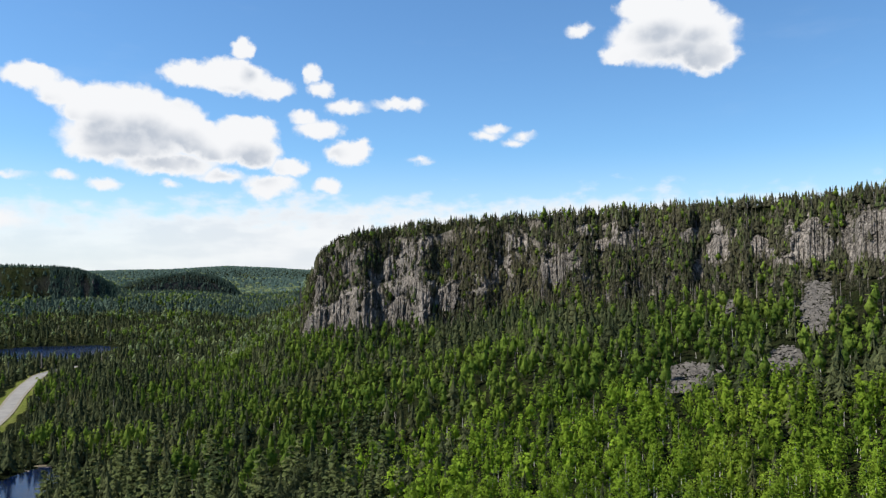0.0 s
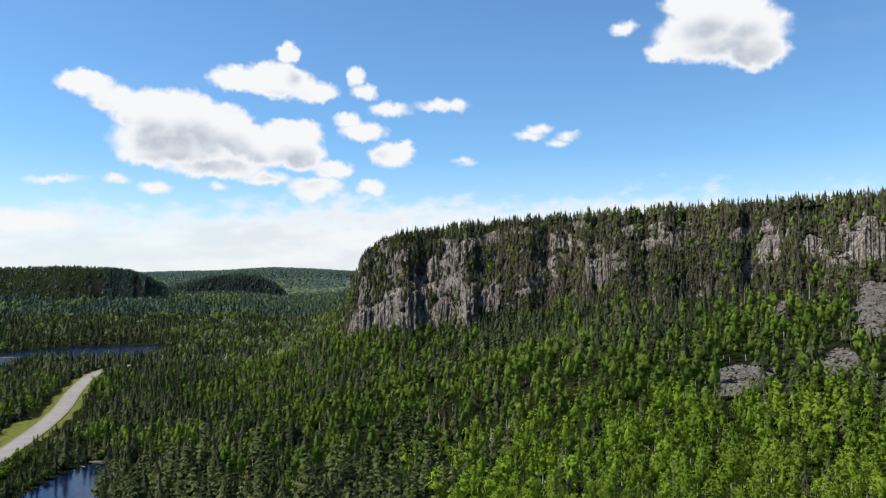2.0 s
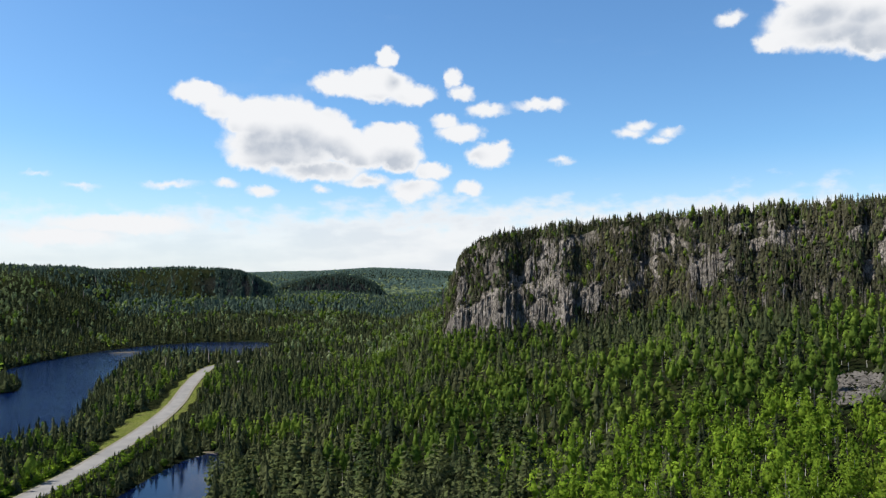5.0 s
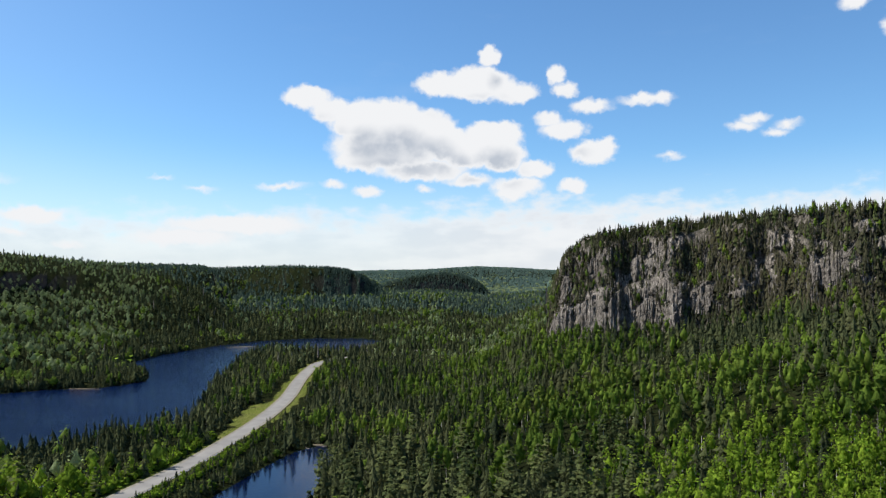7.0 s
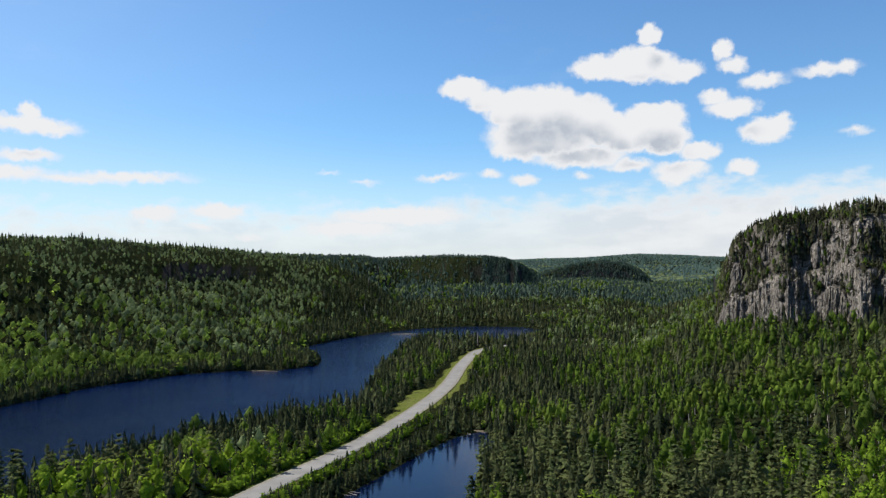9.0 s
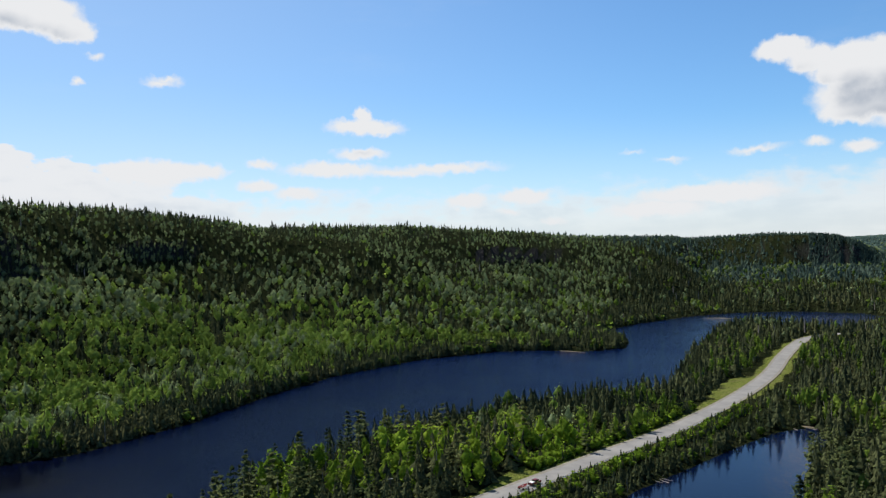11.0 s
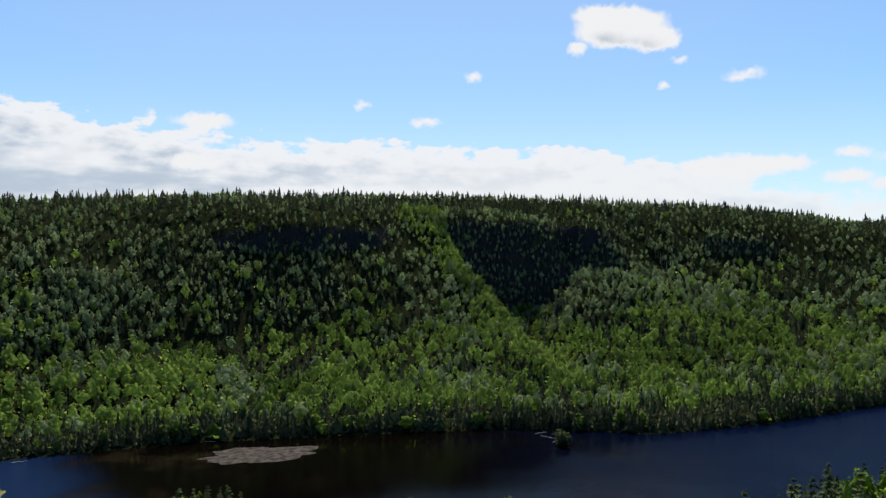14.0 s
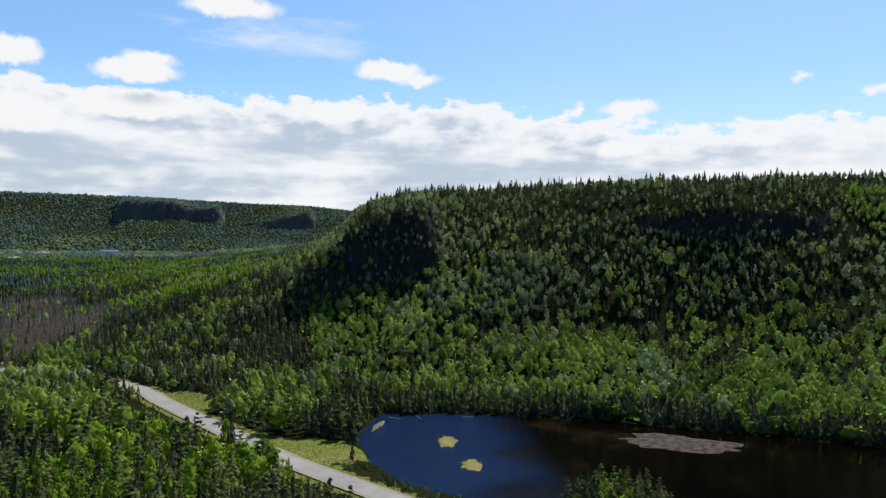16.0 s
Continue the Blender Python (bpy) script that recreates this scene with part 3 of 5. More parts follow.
    band = smooth(az, 145.3, 145.9) * (1 - smooth(az, 152.4, 153.2))
    step = smooth(az, 138.6, 139.2) * (1 - smooth(az, 142.8, 144.6))
    ragged = np.clip(0.1 + 1.5 * fbm(flute, flute * 0 + 40, 190, 3, 8), 0, 1)
    band, step = band * ragged, step * ragged * (1 - 0.6 * smooth(az, 139.5, 143))
    gs2 = gs2 + band * (np.interp(rr, [2900, 3390, 3402, 3700], [0, 0.58, 0.92, 1.0]) - gs2) + step * (np.interp(rr, [2900, 3390, 3402, 3700], [0, 0.46, 0.78, 1.0]) - gs2)
    z = np.maximum(z, (low + np.maximum(zs - low, 0) * gs2 + 70 * (fbm(x, y, 520, 2, 15) - 0.5) * smooth(r, 2700, 3300) * (1 - smooth(r, 3400, 3700))) * south)
    # hills that close the land behind the hovering point
    back = np.maximum(smooth(-az, 60, 90), smooth(az, 168, 178))
    z = np.maximum(z, back * (20 + 130 * smooth(r, 500, 1400)))
    # water bed and shore
    z = np.where(sd < 12, np.minimum(z, np.maximum(sd * 0.09, -4.0)) * (sd < 0) + (sd >= 0) * np.minimum(z, 0.22 * sd + 0.2 * smooth(sd, 0, 3)), z)
    # the road's bed
    rd = seg_dist(x, y, ROAD_KEYS, False)
    k = 1 - smooth(rd, 7, 22)
    z = np.where(sd > 0, z * (1 - k) + 2.6 * k, z)
    return z


def grid_mesh(name, verts, faces_q, mat, smooth_shade=True):
    me = bpy.data.meshes.new(name)
    me.vertices.add(len(verts))
    me.vertices.foreach_set("co", np.asarray(verts, np.float32).ravel())
    f = np.asarray(faces_q, np.int32)
    k = f.shape[1]
    me.loops.add(f.size)
    me.loops.foreach_set("vertex_index", f.ravel())
    me.polygons.add(len(f))
    me.polygons.foreach_set("loop_start", np.arange(0, f.size, k, dtype=np.int32))
    me.polygons.foreach_set("use_smooth", np.full(len(f), smooth_shade))
    me.materials.append(mat)
    me.update(calc_edges=True)
    return me


def quads(ni, nj, wrap=False):
    i, j = np.meshgrid(np.arange(ni if wrap else ni - 1), np.arange(nj - 1), indexing="ij")
    i2 = (i + 1) % ni
    return np.stack([i * nj + j, i * nj + j + 1, i2 * nj + j + 1, i2 * nj + j], -1).reshape(-1, 4)


def make_ground():
    az = np.concatenate([np.arange(-40, 137.6, 0.6), np.linspace(137.9, 154.2, 82), np.arange(154.5, 168, 0.6), np.arange(168, 320, 2.0)])
    r = np.concatenate([[0.01, 8.0, 18.0], np.geomspace(30, 330, 105, endpoint=False), np.linspace(330, 800, 112, endpoint=False), np.geomspace(800, 1440, 32, endpoint=False), np.linspace(1440, 1580, 36, endpoint=False), np.geomspace(1580, 2040, 14, endpoint=False), np.linspace(2040, 2260, 18, endpoint=False), np.geomspace(2260, 3330, 16, endpoint=False), np.linspace(3330, 3460, 18, endpoint=False), np.geomspace(3460, 4950, 12)])
    A, R = np.meshgrid(np.radians(az), r, indexing="ij")
    x, y = (-np.sin(A) * R).ravel(), (np.cos(A) * R).ravel()
    z = height(x, y)
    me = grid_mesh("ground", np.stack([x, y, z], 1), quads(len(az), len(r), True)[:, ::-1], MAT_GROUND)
    at = me.attributes.new("grass", "FLOAT", "POINT")
    rd = seg_dist(x, y, ROAD_KEYS, False)
    g = 1 - smooth(rd, 5 + 4 * fbm(x, y, 40, 2, 3), 7 + 6 * fbm(x, y, 40, 2, 3))
    g = np.maximum(g, clearing(x, y))
    at.data.foreach_set("value", g.astype(np.float32))
    at = me.attributes.new("bare", "FLOAT", "POINT")
    a, rr = polar(x, y)
    at.data.foreach_set("value", (1 - smooth(np.hypot((a - 160) / 9, (rr - 830) / 290) + (fbm(x, y, 70, 3, 12) - 0.5) * 1.2, 0.75, 1.0)).astype(np.float32))
    tagged(new("ground", me), "forest floor with moss, rock and grassy clearings", "ground", kind="structure")


def clearing(x, y):
    """Open grassy ground beside the road."""
    d = np.hypot((x + 191) / 9, (y + 238) / 42)
    d = np.minimum(d, np.hypot((x + 212) / 9, (y + 335) / 28))
    d = np.minimum(d, np.hypot((x + 204) / 12, (y + 222) / 20))
    d = np.minimum(d, np.hypot((x + 208 + 0.18 * (y - 190)) / 8, (y - 190) / 30))
    d = np.minimum(d, np.hypot((x + 263 + 0.4 * (y - 400)) / 9, (y - 400) / 60))
    return 1 - smooth(d + (fbm(x, y, 20, 3, 8) - 0.5) * 0.8, 0.7, 1.0)


make_ground()


def make_water():
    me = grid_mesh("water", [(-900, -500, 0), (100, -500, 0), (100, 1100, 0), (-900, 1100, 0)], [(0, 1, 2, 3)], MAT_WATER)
    tagged(new("water", me), "dark blue lake water with light ripples", "lake", kind="structure")


make_water()


def ribbon(name, line, off0, off1, z, mat, parent=None, dz=0.0):
    """A strip of ground along a line between two offsets to its left."""
    d = np.gradient(line, axis=0)
    d /= np.linalg.norm(d, axis=1)[:, None]
    n = np.stack([-d[:, 1], d[:, 0]], 1)
    offs = np.linspace(off0, off1, 3)
    v = np.stack([np.concatenate([line + n * o, np.full((len(line), 1), z + (dz if j == 1 else 0))], 1) for j, o in enumerate(offs)], 1)
    return new(name, grid_mesh(name, v.reshape(-1, 3), quads(len(line), 3)[:, ::-1], mat))


road = tagged(ribbon("road", ROAD_LINE, -3.8, 3.8, 3.0, MAT_ROAD, dz=0.06), "pale worn two-lane asphalt road curving along the lake", "road", kind="structure")
for a, b in ((-5.6, -3.8), (3.8, 5.6)):
    tagged(ribbon("road_shoulder", ROAD_LINE, a, b, 2.985, MAT_GRAVEL), "pale gravel shoulder beside the asphalt", "road shoulder", kind="structure")


# ---- cliffs ----
LEDGE_U, LEDGE_H = [0, 0.25, 0.46, 0.72, 1.0], [0, 0.42, 0.52, 0.9, 1.0]
# open rock on the escarpment: azimuth, share of the face's height, half width in degrees, half height
BARE = [(10.0, 0.18, 1.2, 0.22), (7.6, 0.2, 1.3, 0.23), (5.4, 0.22, 1.0, 0.21), (3.4, 0.17, 1.1, 0.18), (1.6, 0.22, 0.9, 0.18), (-0.4, 0.28, 0.9, 0.14), (4.4, 0.62, 0.35, 0.12), (9.4, 0.6, 0.5, 0.18), (7.4, 0.68, 0.35, 0.12), (-8.6, 0.33, 1.2, 0.18), (-12.3, 0.62, 0.6, 0.09), (-18.4, 0.66, 0.8, 0.1), (-20.3, 0.4, 0.9, 0.24), (-19.0, 0.2, 0.5, 0.15), (-23.2, 0.4, 0.9, 0.18), (-26.4, 0.44, 2.0, 0.3), (-30.2, 0.5, 2.6, 0.38), (-34.0, 0.5, 3.0, 0.36)]


def escarpment(az):
    """Foot distance, foot height and top height along the escarpment."""
    rf = np.interp(az, CLIFF_AZ, CLIFF_R) + (fbm(az * 8, az * 0, 12, 3, 9) - 0.5) * 22
    zf, zt = np.interp(az, CLIFF_AZ, CLIFF_ZF), np.interp(az, CLIFF_AZ, CLIFF_ZT)
    return rf, zf, zf + (zt - zf) * nose(az)


def bareness(az, h):
    """How bare the face is: 1 on open rock, 0 in closed woods; h is the share of its height."""
    wob = (fbm(az * 9, h * 75, 9, 4, 33) - 0.5)
    out = np.zeros(np.broadcast(az, h).shape)
    for a, q, w, t in BARE:
        out = np.maximum(out, 1 - smooth(np.hypot((az - a) / w, (h - q) / t) + wob * 1.1, 0.75, 1.1))
    spots = smooth(fbm(az * 9 + 50, h * 60, 12, 4, 35), 0.56, 0.64) * smooth(h, 0.12, 0.3) * (1 - smooth(h, 0.8, 0.95))
    return np.maximum(out, 0.8 * spots)


def make_escarpment():
    """The whole rocky face as one sheet of jointed, weathered rock; woods cover most of it."""
    az = np.arange(-40, 10.95, 0.072)
    nv = 84
    rf, zf, zt = escarpment(az)
    A, H = np.meshgrid(az, np.linspace(-0.06, 1.0, nv), indexing="ij")
    Z = zf[:, None] + (zt - zf)[:, None] * H
    inv = np.where(A > -6, np.interp(H, LEDGE_H, LEDGE_U), np.clip(H, 0, 1) ** 1.25)
    L = np.radians(A) * 500

    def joints(width, tall, sd):
        """Jointed rock: columns split into blocks, each with its own depth."""
        q = L / width + (fbm(L, Z * 0.3, 14, 3, sd) - 0.5) * 2.0
        ci = np.floor(q)
        bi = np.floor(Z / tall + vnoise(ci * 7.7, ci * 0 + sd, sd) * 9 + (fbm(L, Z, 8, 2, sd + 4) - 0.5) * 1.2)
        depth = vnoise(ci * 3.1 + bi * 17.9, bi * 5.3 + ci * 11.7, sd + 1)
        crack = np.minimum(q - ci, 1 - (q - ci)) < 0.12
        return depth - 0.4 * crack

    bare = bareness(A, H)
    relief = 3.0 * (fbm(L, Z * 0.25, 30, 3, 3) - 0.3) + bare * (2.6 * joints(6.0, 22, 5) + 2.0 * joints(2.6, 9, 7) + 1.2 * joints(1.3, 5, 15)) + 1.2 * fbm(L, Z * 0.3, 2.0, 3, 9)
    taper = np.clip(np.minimum((1.0 - H) * 7, (H + 0.06) * 9), 0, 1) * np.clip((10.95 - A) / 0.35, 0, 1)
    R = rf[:, None] + FACE * inv + 3.5 - (1.2 + 2.4 * bare + relief) * taper
    a = np.radians(A)
    P = np.stack([-np.sin(a) * R, np.cos(a) * R, Z], -1).reshape(-1, 3)
    me = grid_mesh("cliff", P, quads(len(az), nv)[:, ::-1], MAT_ROCK, False)
    tagged(new("cliff", me), "grey-brown fissured rock escarpment dotted with stunted spruces", "cliff", group="cliff faces", kind="structure")


make_escarpment()


# ---- trees ----
def soft_normals(v, kind):
    """Normals of the crown's rounded outline, for soft light on its leaves."""
    if kind == "birch":
        n = np.stack([v[:, 0] * 4.2, v[:, 1] * 4.2, (v[:, 2] - 0.62) * 2.6 + 0.15], 1)
    elif kind == "pine":
        n = np.stack([v[:, 0] * 2.5, v[:, 1] * 2.5, 0.45 + 0 * v[:, 2]], 1)
    else:
        n = np.stack([v[:, 0], v[:, 1], 0.05 + 0 * v[:, 2]], 1)
    return n / np.maximum(np.linalg.norm(n, axis=1), 1e-6)[:, None]


def with_normals(tris, kind):
    return tris, soft_normals(np.asarray(tris, float).reshape(-1, 3), kind)


def tri_soup(tris):
    """Vertices and triangle indices from an (n, 3, 3) array."""
    t = np.asarray(tris, float)
    return t.reshape(-1, 3), np.arange(len(t) * 3).reshape(-1, 3)


def leaf_quads(c, n, size, rng, squash=1.0):
    """Small four-cornered leaf clumps at points c facing about n."""
    m = len(c)
    n = n + rng.normal(0, 0.55, (m, 3))
    n /= np.linalg.norm(n, axis=1)[:, None]
    u = np.cross(n, rng.normal(0, 1, (m, 3)))
    u /= np.linalg.norm(u, axis=1)[:, None]
    w = np.cross(n, u)
    s = size * rng.uniform(0.6, 1.25, (m, 1))
    k = rng.uniform(0.55, 1.0, (m, 1))
    a, b, d, e = c - u * s, c - w * s * k + n * s * 0.25, c + u * s, c + w * s * k + n * s * 0.25
    return np.concatenate([np.stack([a, b, d], 1), np.stack([a, d, e], 1)])


OCTA = np.array([[1, 0, 0], [0, 1, 0], [-1, 0, 0], [0, -1, 0], [0, 0, 1], [0, 0, -1]], float)
OCTA_F = [(0, 1, 4), (1, 2, 4), (2, 3, 4), (3, 0, 4), (1, 0, 5), (2, 1, 5), (3, 2, 5), (0, 3, 5)]


def ball(rng, fine):
    """A jagged leafy lobe of radius 1: an octahedron, once split if fine."""
    tri = [OCTA[list(f)] for f in OCTA_F]
    if fine:
        out = []
        for a, b, c in tri:
            ab, bc, ca = [v / np.linalg.norm(v) for v in (a + b, b + c, c + a)]
            out += [(a, ab, ca), (ab, b, bc), (ca, bc, c), (ab, bc, ca)]
        tri = out
    t = np.array(tri).reshape(-1, 3)
    key = np.round(t * 50).astype(int)
    jit = {}
    for q in map(tuple, key):
        if q not in jit:
            jit[q] = rng.uniform(0.72, 1.22)
    t = t * np.array([jit[tuple(q)] for q in key])[:, None]
    a = rng.uniform(0, 6.28)
    r = np.array([[math.cos(a), -math.sin(a), 0], [math.sin(a), math.cos(a), 0], [0, 0, 1]])
    return t @ r.T


def birch_crown(rng, lobes, clumps, size, width=0.19, start=0.3, core=0.74):
    """Deciduous crown of height 1: loose leaf clumps gathered in uneven lobes round a thin core, open at the rim."""
    V, N = [], []
    d = ball(rng, False)
    mid = (start + 1.0) / 2
    V.append(np.array([0, 0, mid - 0.04]) + d * np.array([width * core, width * core, (1 - start) * 0.57 * core]))
    N.append(d / np.linalg.norm(d, axis=1)[:, None])
    for i in range(lobes):
        f = (i + rng.uniform(0.1, 0.9)) / lobes
        h = start + (0.93 - start) * f
        env = width * math.sin(math.pi * (0.16 + 0.72 * f)) ** 0.65
        a = i * 2.4 + rng.uniform(-0.7, 0.7)
        o = env * rng.uniform(0.35, 0.8) * (1 - 0.5 * f)
        c = np.array([math.cos(a) * o, math.sin(a) * o, h])
        rad = env * rng.uniform(0.45, 0.75)
        u = rng.normal(0, 1, (clumps, 3))
        u /= np.linalg.norm(u, axis=1)[:, None]
        u[:, 2] = np.abs(u[:, 2]) * np.where(rng.uniform(size=clumps) < 0.72, 1, -0.8)
        p = c + u * np.array([rad, rad, rad * rng.uniform(0.9, 1.5)]) * rng.uniform(0.55, 1.15, (clumps, 1))
        p[:, 2] = np.minimum(p[:, 2], 1.0)
        q = leaf_quads(p, u + np.array([0, 0, 0.35]), size, rng)
        V.append(q.reshape(-1, 3))
        N.append(np.repeat(np.concatenate([u, u]), 3, axis=0))
    V, N = np.concatenate(V), np.concatenate(N)
    N = 0.35 * N + 1.0 * soft_normals(V, "birch")
    return V.reshape(-1, 3, 3), N / np.linalg.norm(N, axis=1)[:, None]


def spruce_crown(rng, tiers, spikes, slim=0.15, droop=0.06, start=0.08, double=True):
    """Conifer crown of height 1: ragged whorls of drooping boughs that shorten upwards."""
    out = []
    for i in range(tiers):
        f = i / tiers
        z = start + (1 - start) * f
        w = slim * (1 - f) ** 0.9 * rng.uniform(0.72, 1.2)
        top = min(1.0, z + (1 - start) / tiers * 2.0)
        a0 = rng.uniform(0, 6.28)
        for j in range(spikes):
            if rng.uniform() < 0.12:
                continue
            a = a0 + 2 * math.pi * (j + rng.uniform(-0.25, 0.25)) / spikes
            b = math.pi / spikes * rng.uniform(0.7, 1.1)
            ww = w * rng.uniform(0.5, 1.3)
            hang = droop * rng.uniform(0.3, 1.4) * (1.2 - f)
            tip = np.array([math.cos(a) * ww, math.sin(a) * ww, z - hang])
            l = np.array([math.cos(a - b) * ww * 0.6, math.sin(a - b) * ww * 0.6, z - hang * 0.3])
            r = np.array([math.cos(a + b) * ww * 0.6, math.sin(a + b) * ww * 0.6, z - hang * 0.3])
            apex = np.array([0, 0, min(1.0, z + (1 - start) / tiers * rng.uniform(1.0, 1.7))])
            out.append([apex, l, tip])
            out.append([apex, tip, r])
    out.append([np.array([0.012, 0, 0.85]), np.array([-0.012, 0.004, 0.85]), np.array([0, 0, 1.0])])
    return np.array(out)


def pine_crown(rng, whorls, per, size):
    """White pine: flat, spreading plates of needles on a bare lower stem."""
    out = []
    for i in range(whorls):
        f = i / (whorls - 1)
        h = 0.28 + 0.7 * f
        reach = 0.2 * (1 - f) ** 0.7 * rng.uniform(0.6, 1.2) + 0.03
        for j in range(6):
            a = rng.uniform(0, 6.28)
            far = reach * rng.uniform(0.6, 1.15)
            for q in range(per):
                o = far * (q + rng.uniform(0.4, 1.0)) / per
                c = np.array([[math.cos(a) * o, math.sin(a) * o, h + 0.12 * o + rng.uniform(-0.02, 0.02)]])
                out.append(leaf_quads(c, np.array([[0, 0, 1.1]]), size * (1.1 - 0.4 * f), rng))
    return np.concatenate(out)


def dead_crown(rng, n):
    """Bare grey boughs."""
    out = []
    for i in range(n):
        z = rng.uniform(0.25, 0.98)
        a = rng.uniform(0, 6.28)
        w = 0.11 * (1.05 - z) + 0.01
        tip = np.array([math.cos(a) * w, math.sin(a) * w, z + rng.uniform(-0.04, 0.05)])
        out.append([[0, 0, z], [0, 0, z + 0.018], tip])
    return np.array(out)


def stem(sides, r0, h):
    """A tapered stem as triangles."""
    out = []
    for i in range(sides):
        a, b = 2 * math.pi * i / sides, 2 * math.pi * (i + 1) / sides
        p = np.array([math.cos(a) * r0, math.sin(a) * r0, -0.04])
        q = np.array([math.cos(b) * r0, math.sin(b) * r0, -0.04])
        u, v = p * np.array([0.25, 0.25, 0]) + np.array([0, 0, h]), q * np.array([0.25, 0.25, 0]) + np.array([0, 0, h])
        out += [[p, q, v], [p, v, u]]
    return np.array(out)


def scatter(cell, r0, r1, seed):
    """Jittered points on a square grid within a ring of the plan, on dry open ground."""
    rng = np.random.default_rng(seed)
    n = int(2 * r1 / cell)
    gx, gy = np.meshgrid((np.arange(n) + 0.5) * cell - r1, (np.arange(n) + 0.5) * cell - r1)
    x, y = gx.ravel(), gy.ravel()
    az, r = polar(x, y)
    k = (r >= r0) & (r < r1) & (az > -37) & (az < 166)
    x, y = x[k], y[k]
    x, y = x + rng.uniform(-0.48, 0.48, len(x)) * cell, y + rng.uniform(-0.48, 0.48, len(x)) * cell
    sd = shore(x, y)
    az, r = polar(x, y)
    woods = np.where((az > 97) & (az < 122) & (r > 470) & (r < 650), 0.55, 1.0)
    woods = np.where((az > -8) & (az < 45) & (r < 700) & (fbm(x, y, 15, 2, 46) > 0.57), 0.35, woods)
    k = (sd > 0.6) & (rng.uniform(size=len(x)) < woods)
    x, y = x[k], y[k]
    rd = seg_dist(x, y, ROAD_KEYS, False)
    k = (rd > 6.4 + 3.0 * fbm(x, y, 40, 2, 3) + 5 * smooth(y, 330, 400) * (1 - smooth(y, 600, 640)) * (x < -240)) & (clearing(x, y) < 0.4) & open_rock(x, y)
    return x[k], y[k], rng


SCREE = [(-18.3, 280, 9.5, 17), (-24.5, 290, 7, 16), (-26.75, 362, 6, 42), (-21.0, 385, 4, 14)]


def scree_edge(x, y, a, rr, w, l):
    """Below 1 on the rubble of one field, with a ragged rim."""
    az, r = polar(x, y)
    return np.hypot((az - a) * rr / 57.3 / w, (r - rr) / l) * (0.55 + 0.9 * fbm(x, y, 9, 3, int(rr)))


def open_rock(x, y):
    """False on scree and on bare faces."""
    az, r = polar(x, y)
    ok = np.ones(len(x), bool)
    for a, rr, w, l in SCREE:
        ok &= scree_edge(x, y, a, rr, w, l) > 1.0
    rf, zf, zt = escarpment(az)
    u = (r - rf) / FACE
    face = (u > -0.1) & (u < 1.0) & (az < 11)
    h = np.where(az > -6, np.interp(u, LEDGE_U, LEDGE_H), np.clip(u, 0, 1) ** 0.8)
    keep = np.random.default_rng(3).uniform(size=len(x))
    return ok & ~(face & (keep < 0.25 + 0.73 * bareness(az, h)))


